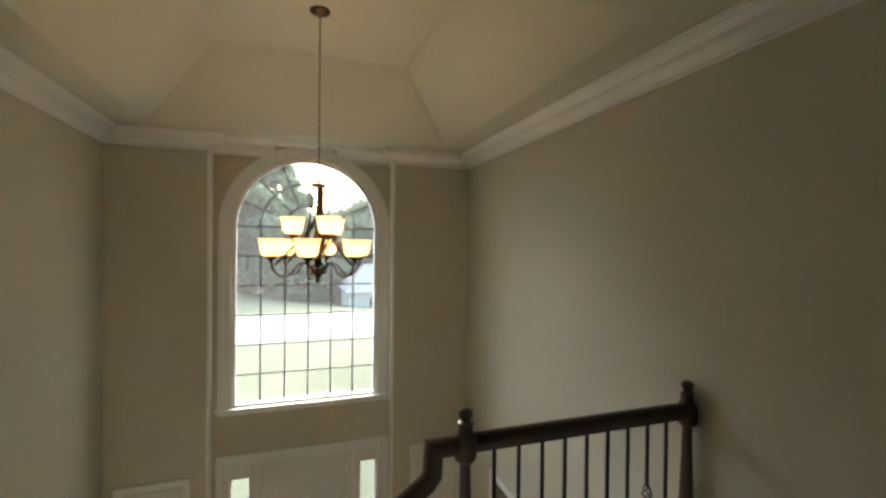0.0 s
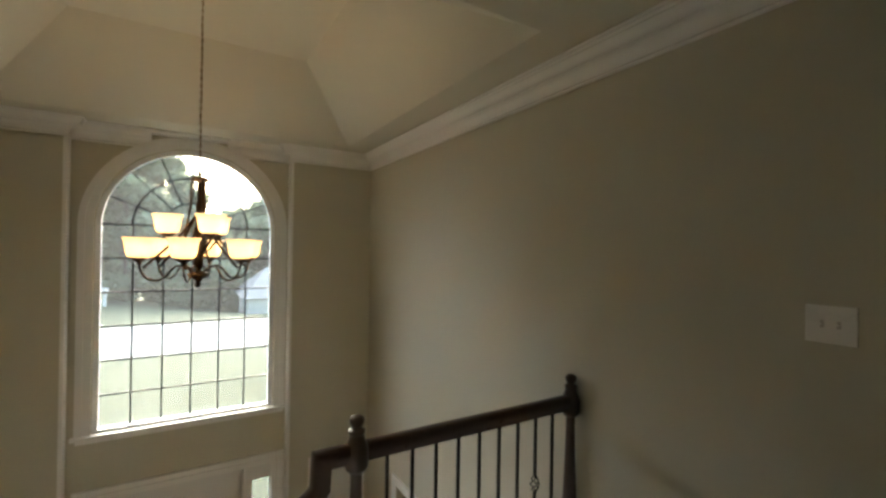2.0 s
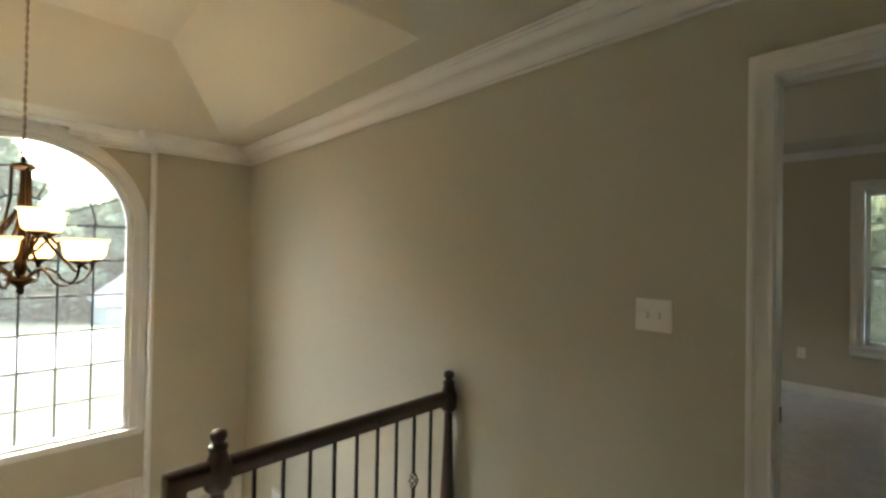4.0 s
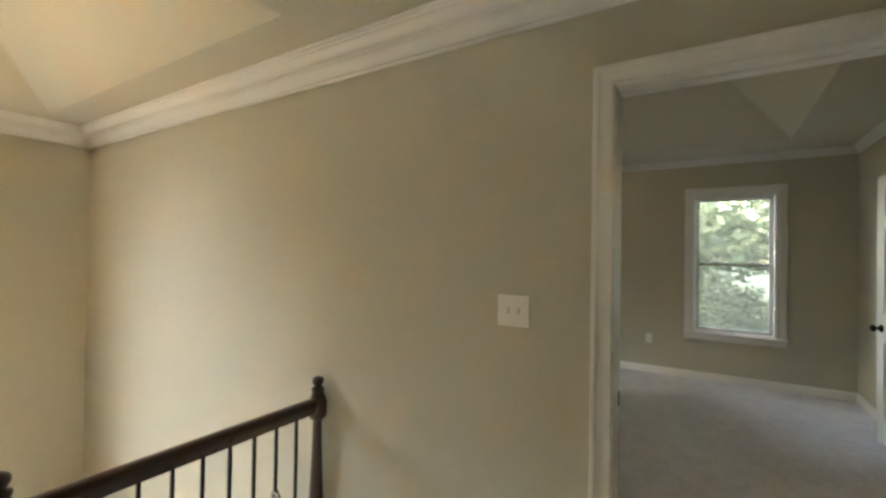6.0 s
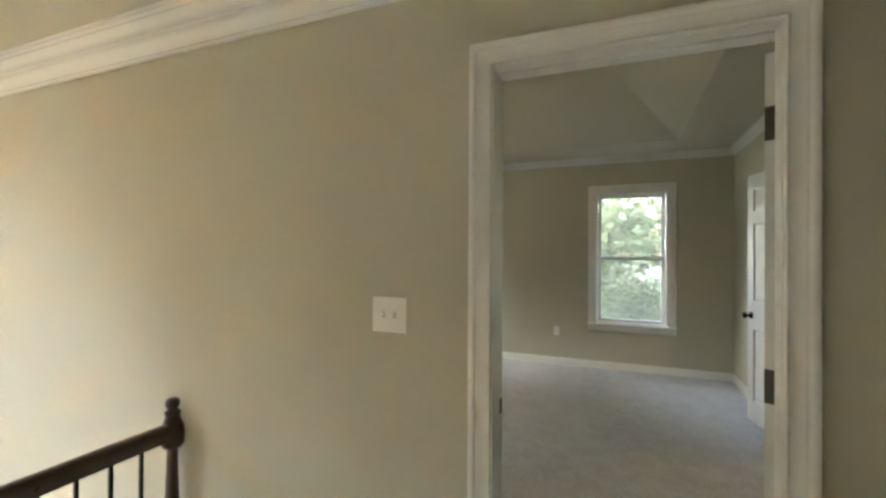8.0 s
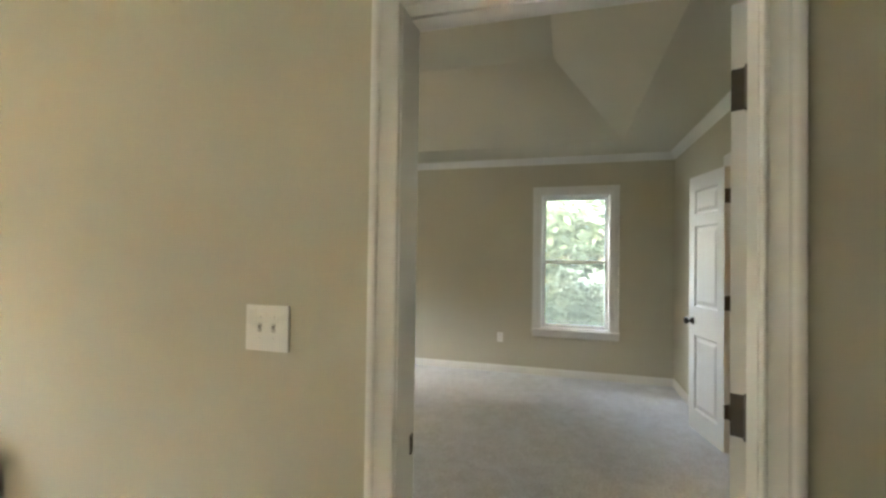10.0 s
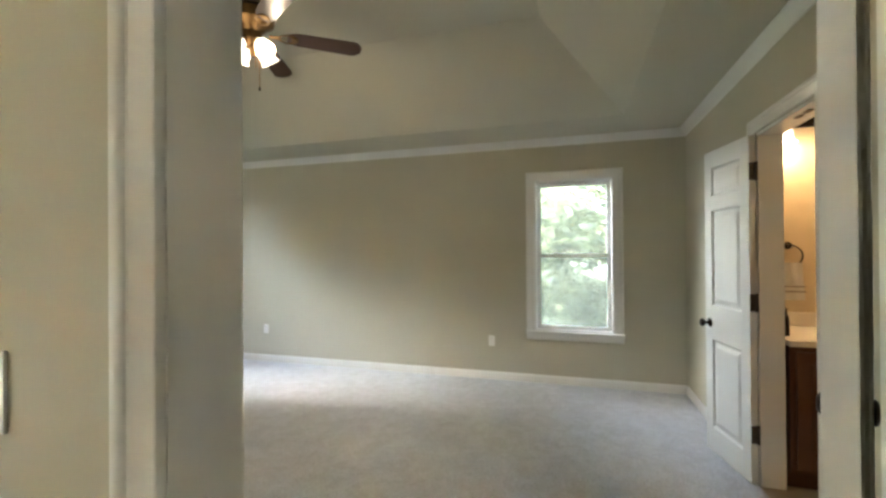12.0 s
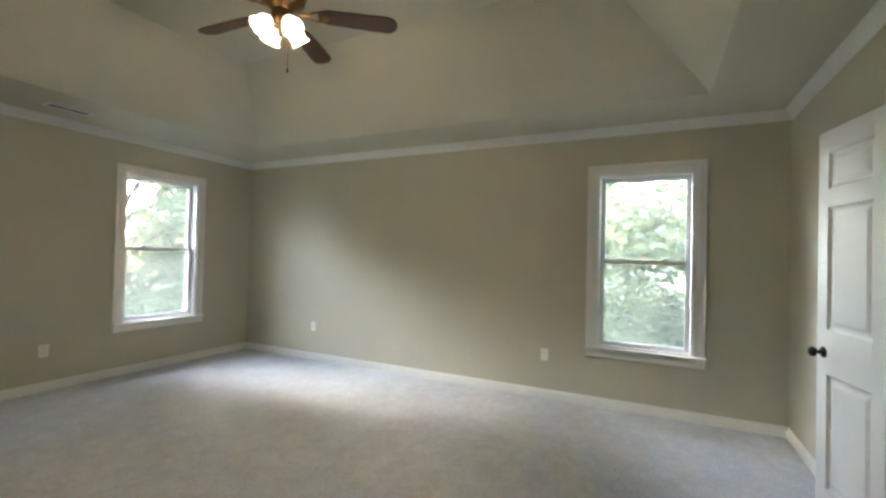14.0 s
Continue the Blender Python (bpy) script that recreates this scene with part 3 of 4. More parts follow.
# bedroom doorway lining
jamb = thing("trim_doorway", (HX0, DY0, 0), "white painted bedroom door frame", "door frame", kind="structure")
L = DY1 - DY0
bm = box(0.0, 0.056, -0.054, 0, FZ, DZ + 0.018)
box(0.056, HX1 - HX0, -0.054, -0.047, FZ, DZ + 0.018, bm)
box(0.0, HX1 - HX0, L, L + 0.018, FZ, DZ + 0.018, bm)
box(0.0, HX1 - HX0, 0, L, DZ, DZ + 0.018, bm)
part("jamb", bm, TRIM, jamb)
bm = box(0.056, 0.096, 0.0, L - 0.002, DZ - 0.008, DZ, bevel=0.0015)
part("door_stop", bm, TRIM, jamb)
part("hall_casing", casing("x", 0, -1, 0, L, FZ, DZ, profile=[(a * 0.82, b) for a, b in CASING]), TRIM, jamb, smooth=True)
part("bedroom_casing", casing("x", HX1 - HX0, 1, -0.05, L, FZ, DZ), TRIM, jamb, smooth=True)
part("strike_plate", box(0.100, 0.122, L - 0.003, L, 0.83, 0.885, bevel=0.001), HINGE, jamb)

# bath doorway lining
jamb = thing("trim_bath_doorway", (BDX0, BS, 0), "white painted bath door frame", "door frame", kind="structure")
L = BDX1 - BDX0
bm = box(0.0005, 0.018, -0.13, 0, FZ, BDZ)
box(L - 0.018, L - 0.0005, -0.13, 0, FZ, BDZ, bm)
box(0.018, L - 0.018, -0.13, 0, BDZ - 0.018, BDZ - 0.0005, bm)
part("jamb", bm, TRIM, jamb)
part("bedroom_casing", casing("y", 0, 1, 0, L, FZ, BDZ, profile=[(a * 0.88, b) for a, b in CASING]), TRIM, jamb, smooth=True)
for x in (0.17, 0.26):
    part("ball_catch", box(x, x + 0.06, -0.065, -0.04, BDZ - 0.022, BDZ - 0.018, bevel=0.001), BRONZE, jamb, "dark bronze door catch plate")

# front door with its sidelights
fd = thing("door_3", ((FDX0 + FDX1) / 2, RY, GZ), "white front door between two bright sidelights", "door", kind="structure")
H = FDZ - GZ
W = (FDX1 - FDX0) / 2
part("door_casing", upright(sweep([(a * 0.75, b) for a, b in CASING], [(-W, 0), (-W, H), (W, H), (W, 0)]), "y", 0, -1), TRIM, fd, smooth=True)
bm = bmesh.new()
for c in ((-W, -W + 0.05, 0, H), (W - 0.05, W, 0, H), (-W + 0.05, W - 0.05, H - 0.05, H), (-0.535, -0.50, 0, H - 0.05), (0.50, 0.535, 0, H - 0.05)):
    box(c[0], c[1], 0.0, 0.14, c[2], c[3], bm, 0.003)
part("door_frame", bm, TRIM, fd)
bm, panels = panelled(0.999, H - 0.056, [(0.25, 0.76), (0.92, 1.60)], 2, 0.04)
for b in [bm] + panels:
    bmesh.ops.translate(b, verts=b.verts, vec=(-0.4995, 0.05, 0.005))
slab = part("leaf", bm, DOORPAINT, fd)
for p in panels:
    part("panel", p, DOORPAINT, slab)
for s in (-1, 1):
    a, b = sorted((s * 0.535, s * (W - 0.05)))
    g0, g1 = sorted((s * 0.595, s * 0.768))
    bm = bmesh.new()
    for c in ((a, g0, 0.0, H - 0.05), (g1, b, 0.0, H - 0.05), (g0, g1, 0.0, 0.055), (g0, g1, H - 0.21, H - 0.05)):
        box(c[0], c[1], 0.04, 0.09, c[2], c[3], bm, 0.003)
    side = part("sidelight", bm, DOORPAINT, fd)
    p = part("pane", box(g0 - 0.004, g1 + 0.004, 0.062, 0.066, 0.05, H - 0.206), GLASS, side)
    p.visible_shadow = False
    for z in (0.55, 1.2):
        part("grille_bar", box(g0, g1, 0.055, 0.07, z - 0.008, z + 0.008), DOORPAINT, side)

# closet doors on the two flanks of the recess
for name, x0, x1 in (("door_4", 1.085, 1.565), ("door_5", 4.0, 4.48)):
    cd = thing(name, (x0, FY, GZ), "narrow white closet door in the foyer", "door", kind="structure")
    part("door_casing", upright(sweep([(a * 0.85, b) for a, b in CASING], [(0, 0), (0, 1.965), (x1 - x0, 1.965), (x1 - x0, 0)]), "y", 0, -1), TRIM, cd, smooth=True)
    bm, panels = panelled(x1 - x0 - 0.008, 1.955, [(0.24, 0.83), (1.0, 1.55), (1.65, 1.85)], 1, 0.010)
    for b in [bm] + panels:
        bmesh.ops.translate(b, verts=b.verts, vec=(0.004, -0.0105, 0.004))
    slab = part("leaf", bm, DOORPAINT, cd)
    for p in panels:
        part("panel", p, DOORPAINT, slab)

# cased opening to the side room
op = thing("trim_side_opening", (HX0, 2.35, GZ), "white cased opening beside the foyer", "door frame", kind="structure")
part("casing", upright(sweep(CASING, [(0, 0), (0, 1.96), (1.73, 1.96), (1.73, 0)]), "x", 0, -1), TRIM, op, smooth=True)

# ---- landing, stairs and railing ----
bm = box(3.25, HX0, 0.80, 1.80, LZ - 0.25, LZ)
structure("floor_landing", bm, LANDING, "carpeted stair landing below the hall", "floor")
stairs = thing("staircase", (3.25, 0.80, LZ), "carpeted staircase down to the foyer", "stairs")
part("step", box(0.35, 1.35, 0.0, 0.27, 0.0, 0.185, bevel=0.01), LANDING, stairs)
for i in range(6):
    part("step", box(-0.27 * (i + 1), -0.27 * i, 0.0, 0.95, -0.184 * (i + 1) - 0.25, -0.184 * (i + 1), bevel=0.01), LANDING, stairs)
part("stringer", box(-1.62, 0.0, 0.95, 0.98, -1.45, -0.95), TRIM, stairs)
for i in range(6):
    part("stringer", box(-0.27 * (i + 1), -0.27 * i, 0.95, 0.98, -0.184 * (i + 1) - 0.30, -0.184 * (i + 1) + 0.10), TRIM, stairs)
part("lower_landing", box(-2.32, -1.62, 0.0, 0.95, -1.60, -1.288), LANDING, stairs)
for i in range(7):
    part("step", box(-2.32, -1.62, 0.95 + 0.26 * i, 0.95 + 0.26 * (i + 1), GZ - LZ, -1.288 - 0.184 * (i + 1), bevel=0.01), LANDING, stairs)

RY_, RB = 1.750, 0.545     # railing line and underside of the rail
rail = thing("stair_railing", (0, RY_, LZ), "dark wood stair railing with black iron balusters", "railing")
Z = -LZ
NEWEL = [(0.0, 1.13), (0.014, 1.129), (0.026, 1.122), (0.031, 1.11), (0.030, 1.097), (0.024, 1.086), (0.021, 1.08), (0.023, 1.074), (0.034, 1.068), (0.035, 1.058), (0.030, 1.05), (0.033, 1.035), (0.040, 1.015), (0.047, 0.995), (0.049, 0.985), (0.049, 0.925), (0.046, 0.915), (0.040, 0.905), (0.027, 0.895), (0.024, 0.885), (0.025, 0.80), (0.031, 0.62), (0.037, 0.48), (0.041, 0.40), (0.030, 0.385), (0.043, 0.37), (0.045, 0.34), (0.045, 0.0)]
for x in (3.305, 4.555):
    newel = part("newel_post", lathe([(r, z - 0.026 if z > 0.1 else z) for r, z in NEWEL], 24, bmesh.new(), pose(x, 0, 0)), WOOD, rail, "turned dark wood newel with a ball top", smooth=True)
    part("base_block", box(x - 0.05, x + 0.05, -0.05, 0.05, 0.0, 0.34, bevel=0.004), WOOD, newel)
RAILP = [(-0.024, 0.0), (0.024, 0.0), (0.026, 0.014), (0.031, 0.026), (0.034, 0.044), (0.033, 0.058), (0.025, 0.070), (0.012, 0.076), (-0.012, 0.076), (-0.025, 0.070), (-0.033, 0.058), (-0.034, 0.044), (-0.031, 0.026), (-0.026, 0.014)]


def rail_run(line):
    """The handrail's section carried along a line of (x, z)."""
    bm = bmesh.new()
    pts = [Vector(p) for p in line]
    rings = []
    for i, p in enumerate(pts):
        d0 = (p - pts[i - 1]).normalized() if i else (pts[1] - p).normalized()
        d1 = (pts[i + 1] - p).normalized() if i < len(pts) - 1 else d0
        n0, n1 = Vector((-d0.y, d0.x)), Vector((-d1.y, d1.x))
        mid = (n0 + n1) / max(0.4, 1 + n0.dot(n1))
        rings.append([bm.verts.new((p.x + mid.x * h, w, p.y + mid.y * h)) for w, h in RAILP])
    k = len(RAILP)
    for a, b in zip(rings, rings[1:]):
        for j in range(k):
            bm.faces.new((a[j], a[(j + 1) % k], b[(j + 1) % k], b[j]))
    bm.faces.new(rings[0])
    bm.faces.new(rings[-1])
    return bm


part("handrail", rail_run([(3.345, RB + Z), (4.525, RB + Z)]), WOOD, rail, smooth=True)
# gooseneck down to the stair rail
part("gooseneck", rail_run([(3.270, RB + Z), (3.196, RB + Z), (3.192, 0.458 + Z), (3.158, 0.412 + Z), (2.45, -0.071 + Z), (1.77, -0.534 + Z)][::-1]), WOOD, rail, smooth=True)


def twist_basket(zc, bm):
    """Four bent rods round the bar."""
    for k in range(4):
        pts = []
        for i in range(9):
            u = i / 8
            a = 0.5 * math.pi * k + 1.6 * math.pi * u
            r = 0.022 * math.sin(math.pi * u) + 0.002
            pts.append((r * math.cos(a), r * math.sin(a), zc - 0.05 + 0.10 * u))
        tube(pts, 0.0032, 5, bm)
    return bm


for i in range(9):
    x = 3.442 + 0.1215 * i
    top = RB + Z + 0.004
    if i == 7:
        bm = box(-0.0065, 0.0065, -0.0065, 0.0065, 0.0, 0.515)
        box(-0.0065, 0.0065, -0.0065, 0.0065, 0.605, top, bm)
        twist_basket(0.56, bm)
    else:
        bm = box(-0.0065, 0.0065, -0.0065, 0.0065, 0.0, top)
        if i in (2, 4):
            lathe([(0.0, -0.03), (0.010, -0.028), (0.017, -0.010), (0.017, 0.010), (0.010, 0.028), (0.0, 0.03)], 8, bm, pose(0, 0, 0.50))
    lathe([(0.0, 0.0), (0.016, 0.0), (0.016, 0.012), (0.010, 0.022), (0.0, 0.023)], 8, bm)
    b = part("baluster", bm, IRON, rail, "black iron baluster with a basket" if i == 7 else "")
    b.location = (x, 0, 0)
for i in range(5):
    x = 3.10 - 0.27 * i
    zt = 0.372 + Z - 0.681 * (3.10 - x)
    zb = -0.184 * (int((3.25 - x) / 0.27) + 1)
    b = part("baluster", box(-0.0065, 0.0065, -0.0065, 0.0065, zb, zt), IRON, rail)
    b.location = (x, 0, 0)

# ---- plates on the walls ----
def wall_plate(name, place, turn, w, h, label, category, toggles=0, outlets=0):
    """A plastic plate in its own space: x along the wall, -y out of it."""
    ob = thing(name, place, label, category, "outlets on the bedroom walls" if outlets else "", turn=turn)
    part("plate", box(-w / 2, w / 2, -0.006, 0, -h / 2, h / 2, bevel=0.003), PLASTIC, ob)
    for i in range(toggles):
        x = (i - (toggles - 1) / 2) * 0.046
        # raised grey strip, the shade of the toggle's slot put into its colour
        part("switch_slot", box(x - 0.0055, x + 0.0055, -0.0072, -0.0055, -0.012, 0.012), SWITCH_SLOT, ob)
        bm = box(x - 0.004, x + 0.004, -0.019, -0.006, -0.002, 0.008, bevel=0.0015)
        part("toggle", bm, PLASTIC, ob)
        for z in (-0.03, 0.03):
            part("screw", lathe([(0.0, 0.0), (0.0032, 0.0), (0.0026, 0.0016), (0, 0.0018)], 8, bmesh.new(), pose(x, -0.006, z, 90)), PLASTIC, ob)
    for i in range(outlets):
        z = (i - 0.5) * 0.039
        face = part("socket", lathe([(0.0, 0.0), (0.0165, 0.0), (0.0165, 0.0022), (0.0155, 0.003), (0, 0.003)], 16, bmesh.new(), pose(0, -0.006, z, 90)), PLASTIC, ob)
        for x in (-0.006, 0.006):
            # raised dark strips in place of openings, coloured as the shade in them
            part("socket_slot", box(x - 0.0012, x + 0.0012, -0.0098, -0.0088, z - 0.001, z + 0.007), SLOT, face)
    return ob


wall_plate("light_switch", (HX0, 0.633, 1.18), -90, 0.142, 0.132, "white double toggle light switch on beige wall", "light switch", toggles=2)
wall_plate("wall_outlet", (BX, 0.599, 0.388), -90, 0.072, 0.116, "white wall outlet above the baseboard", "outlet", outlets=2)
wall_plate("wall_outlet", (BX, 3.617, 0.388), -90, 0.072, 0.116, "white wall outlet above the baseboard", "outlet", outlets=2)
wall_plate("wall_outlet", (6.66, BN, 0.345), 0, 0.078, 0.12, "white wall outlet below the window's height", "outlet", outlets=2)

vent = thing("ceiling_vent", (6.60, 4.42, BZ), "white ceiling air vent with dark slots", "vent")
part("frame", frame_box(-0.17, 0.17, -0.075, 0.075, 0.02, -0.006, 0.0, 0.001), TRIM, vent).rotation_euler = (radians(90), 0, 0)
# Near-black plate: the shade inside the duct is put into its colour.
part("backing", box(-0.15, 0.15, -0.055, 0.055, -0.003, -0.0005), DUCT_SHADE, vent)
for i in range(4):
    y = -0.033 + 0.022 * i
    part("slat", box(-0.15, 0.15, y - 0.0015, y + 0.0015, -0.0045, -0.003), TRIM, vent)
part("divider", box(-0.006, 0.006, -0.055, 0.055, -0.008, -0.003), TRIM, vent)

# ---- chandelier ----
CX, CY = 2.762, 3.08
ch = thing("chandelier", (CX, CY, 3.0), "bronze two-tier chandelier with lit alabaster glass shades", "chandelier")
part("canopy", lathe([(0.0, 0.0), (0.066, 0.0), (0.066, -0.008), (0.058, -0.018), (0.035, -0.028), (0.012, -0.034), (0.0, -0.036)], 24), ANTIQUE, ch, smooth=True)
bm = bmesh.new()
z, k = -0.035, 0
while z > -1.11:
    pts = [(0.006 * math.cos(t), 0.0, z - 0.013 + 0.014 * math.sin(t)) for t in [math.pi * 2 * i / 10 for i in range(11)]]
    if k % 2:
        pts = [(b, a, c) for a, b, c in pts]
    tube(pts, 0.0018, 5, bm)
    z, k = z - 0.023, k + 1
part("chain", bm, BRASS, ch)
part("cord", tube([(0.0015 * math.sin(i), 0.0015 * math.cos(i), -0.03 - 1.09 * i / 24) for i in range(25)], 0.0025, 5), BRASS, ch)
ZB = -1.0    # heights below are taken from this level
part("top_cap", lathe([(0.0, -0.12), (0.010, -0.12), (0.012, -0.155), (0.046, -0.163), (0.052, -0.176), (0.044, -0.188), (0.014, -0.194), (0.0, -0.196)], 20, bmesh.new(), pose(0, 0, ZB + 0.0)), ANTIQUE, ch, smooth=True)
part("column", lathe([(0.0, -0.16), (0.012, -0.16), (0.014, -0.30), (0.020, -0.33), (0.020, -0.36), (0.014, -0.40), (0.018, -0.60), (0.024, -0.66), (0.028, -0.70), (0.014, -0.73), (0.055, -0.745), (0.062, -0.755), (0.050, -0.77), (0.022, -0.785), (0.014, -0.80), (0.018, -0.815), (0.010, -0.83), (0.0, -0.835)], 20, bmesh.new(), pose(0, 0, ZB)), ANTIQUE, ch, smooth=True)
CUP = [(0.0, -0.012), (0.010, -0.012), (0.014, 0.0), (0.034, 0.010), (0.045, 0.020), (0.046, 0.026), (0.0, 0.026)]
BELL = [(0.024, 0.0), (0.046, 0.003), (0.058, 0.013), (0.066, 0.036), (0.070, 0.070), (0.074, 0.096), (0.082, 0.110), (0.086, 0.113), (0.083, 0.115), (0.072, 0.099), (0.067, 0.070), (0.062, 0.037), (0.054, 0.017), (0.044, 0.008), (0.0, 0.005)]


def bezier(p, n=14):
    p = [Vector(q) for q in p]
    out = []
    for i in range(n + 1):
        t = i / n
        a = [u.lerp(v, t) for u, v in zip(p, p[1:])]
        b = [u.lerp(v, t) for u, v in zip(a, a[1:])]
        out.append(b[0].lerp(b[1], t))
    return out


def arm_light(angle, r, zcup, points, watts):
    m = pose(0, 0, ZB, 0, 0, angle)
    bm = tube(bezier(points[:4]), 0.0065, 8)
    if len(points) > 4:
        tube(bezier(points[3:7]), 0.0065, 8, bm)
    bm2 = merge(bmesh.new(), bm, m)
    arm = part("arm", bm2, ANTIQUE, ch, smooth=True)
    part("cup", lathe(CUP, 16, bmesh.new(), m @ pose(r, 0, zcup)), ANTIQUE, arm, smooth=True)
    part("shade", lathe(BELL, 22, bmesh.new(), m @ pose(r, 0, zcup + 0.022)), SHADE, arm, "lit cream alabaster glass bell shade", smooth=True)
    p = pose(CX, CY, 3.0) @ m @ Vector((r, 0, zcup + 0.082))
    bulb("chandelier_bulb", p, watts, (1.0, 0.72, 0.44), 0.022)


for k in range(6):
    arm_light(15 + 60 * k, 0.302, -0.675, [(0.02, 0, -0.765), (0.07, 0, -0.69), (0.12, 0, -0.68), (0.155, 0, -0.74), (0.19, 0, -0.81), (0.297, 0, -0.80), (0.302, 0, -0.68)], CHANDELIER)
    a = radians(15 + 60 * k)
    brace = tube(bezier([(0.012 * math.cos(a), 0.012 * math.sin(a), ZB - 0.38), (0.07 * math.cos(a), 0.07 * math.sin(a), ZB - 0.50), (0.17 * math.cos(a), 0.17 * math.sin(a), ZB - 0.60), (0.284 * math.cos(a), 0.284 * math.sin(a), ZB - 0.71)]), 0.0075, 6)
    part("brace", brace, ANTIQUE, ch, smooth=True)
for k in range(3):
    arm_light(50 + 120 * k, 0.165, -0.53, [(0.012, 0, -0.66), (0.05, 0, -0.60), (0.09, 0, -0.62), (0.12, 0, -0.58), (0.15, 0, -0.55), (0.165, 0, -0.56), (0.165, 0, -0.535)], CHANDELIER)
    a = radians(50 + 120 * k)
    part("rod", tube([(0.043 * math.cos(a), 0.043 * math.sin(a), ZB - 0.18), (0.046 * math.cos(a), 0.046 * math.sin(a), ZB - 0.34), (0.075 * math.cos(a), 0.075 * math.sin(a), ZB - 0.52), (0.03 * math.cos(a), 0.03 * math.sin(a), ZB - 0.66)], 0.0075, 6), ANTIQUE, ch, smooth=True)

# ---- ceiling fan ----
FX, FYc = 6.61, 1.81
fan = thing("ceiling_fan", (FX, FYc, 3.148), "bronze ceiling fan with walnut blades and lit tulip shades", "ceiling fan")
fan.scale = (1.08, 1.08, 1.08)
part("motor", lathe([(0.0, 0.0), (0.085, 0.0), (0.09, -0.03), (0.075, -0.05), (0.10, -0.06), (0.135, -0.085), (0.14, -0.13), (0.13, -0.165), (0.10, -0.185), (0.08, -0.20), (0.06, -0.225), (0.06, -0.265), (0.05, -0.295), (0.022, -0.315), (0.018, -0.36), (0.012, -0.375), (0.0, -0.378)], 28), BRASS, fan, "gilt bronze motor housing", smooth=True)
bm = lathe([(0.136, -0.09), (0.145, -0.095), (0.145, -0.105), (0.136, -0.11)], 28)
part("ring", bm, BRONZE, fan, smooth=True)
for k in range(5):
    m = pose(0, 0, -0.225, 0, 0, -52 + 72 * k) @ pose(0, 0, 0, -13, 0, 0)
    bm = bmesh.new()
    top, low = [], []
    for i in range(17):
        u = i / 16
        x = 0.21 + 0.48 * u
        w = 0.056 + 0.014 * u
        if u > 0.86:
            w *= math.sqrt(max(0.05, 1 - ((u - 0.86) / 0.15) ** 2))
        if u < 0.1:
            w *= 0.6 + 4 * u
        top.append((x, w))
    outline = [(x, w) for x, w in top] + [(x, -w) for x, w in reversed(top)]
    up = [bm.verts.new((x, y, 0.004)) for x, y in outline]
    dn = [bm.verts.new((x, y, -0.004)) for x, y in outline]
    bm.faces.new(up)
    bm.faces.new(dn)
    for i in range(len(outline)):
        j = (i + 1) % len(outline)
        bm.faces.new((up[i], up[j], dn[j], dn[i]))
    blade = part("blade", merge(bmesh.new(), bm, m), BLADE, fan)
    bm = box(0.10, 0.17, -0.012, 0.012, -0.010, -0.003, bevel=0.003)
    for s in (-1, 1):
        tube(bezier([(0.15, 0, -0.007), (0.18, s * 0.045, -0.007), (0.23, s * 0.05, -0.007), (0.27, s * 0.012, -0.007)], 8), 0.006, 6, bm)
    lathe([(0.0, -0.012), (0.022, -0.011), (0.024, -0.006), (0.0, -0.004)], 12, bm, pose(0.255, 0, 0))
    part("blade_iron", merge(bmesh.new(), bm, m), BRASS, blade, "gilt scrolled blade iron")
TULIP = [(0.016, 0.0), (0.026, -0.006), (0.046, -0.028), (0.056, -0.055), (0.053, -0.08), (0.060, -0.10), (0.068, -0.108), (0.064, -0.106), (0.049, -0.082), (0.052, -0.055), (0.042, -0.03), (0.022, -0.010), (0.0, -0.008)]
for k in range(4):
    a = 75 + 90 * k
    m = pose(0, 0, -0.29, 0, 0, a) @ pose(0.066, 0, 0, 0, -40, 0) @ Matrix.Scale(0.9, 4)
    part("light_arm", merge(bmesh.new(), lathe([(0.0, 0.02), (0.014, 0.02), (0.018, 0.0), (0.022, -0.012), (0.0, -0.014)], 12), m), BRASS, fan, smooth=True)
    part("shade", merge(bmesh.new(), lathe(TULIP, 20), m @ pose(0, 0, -0.01)), FANSHADE, fan, "lit frosted glass tulip shade", smooth=True)
    bulb("fan_bulb", pose(FX, FYc, 3.15) @ Matrix.Scale(1.08, 4) @ m @ Vector((0, 0, -0.105)), FANLIGHT, (1.0, 0.78, 0.52), 0.035)
part("pull_chain", tube([(0.02, -0.03, -0.29), (0.022, -0.035, -0.44), (0.022, -0.036, -0.56)], 0.0035, 5), BRASS, fan)
part("chain_pull", lathe([(0.0, 0.0), (0.006, -0.005), (0.009, -0.02), (0.004, -0.032), (0.0, -0.033)], 10, bmesh.new(), pose(0.022, -0.036, -0.56)), BRONZE, fan)
part("pull_chain", tube([(-0.02, -0.03, -0.27), (-0.015, -0.035, -0.40), (-0.012, -0.036, -0.46)], 0.003, 5), BRASS, fan)

# ---- bath ----
BXW, BYS = 7.80, -3.2
structure("wall_bath_east", box(BXW, BXW + 0.12, BYS, BS - 0.13, FZ - 0.02, 2.6), BATHWALL, "warm tan bath wall", "wall")
structure("wall_bath_south", box(5.9, BXW + 0.12, BYS - 0.12, BYS, FZ - 0.02, 2.6), BATHWALL, "warm tan bath wall", "wall")
structure("wall_bath_west", box(5.78, 5.9, BYS - 0.12, BS - 0.13, FZ - 0.02, 2.6), BATHWALL, "warm tan bath wall", "wall")
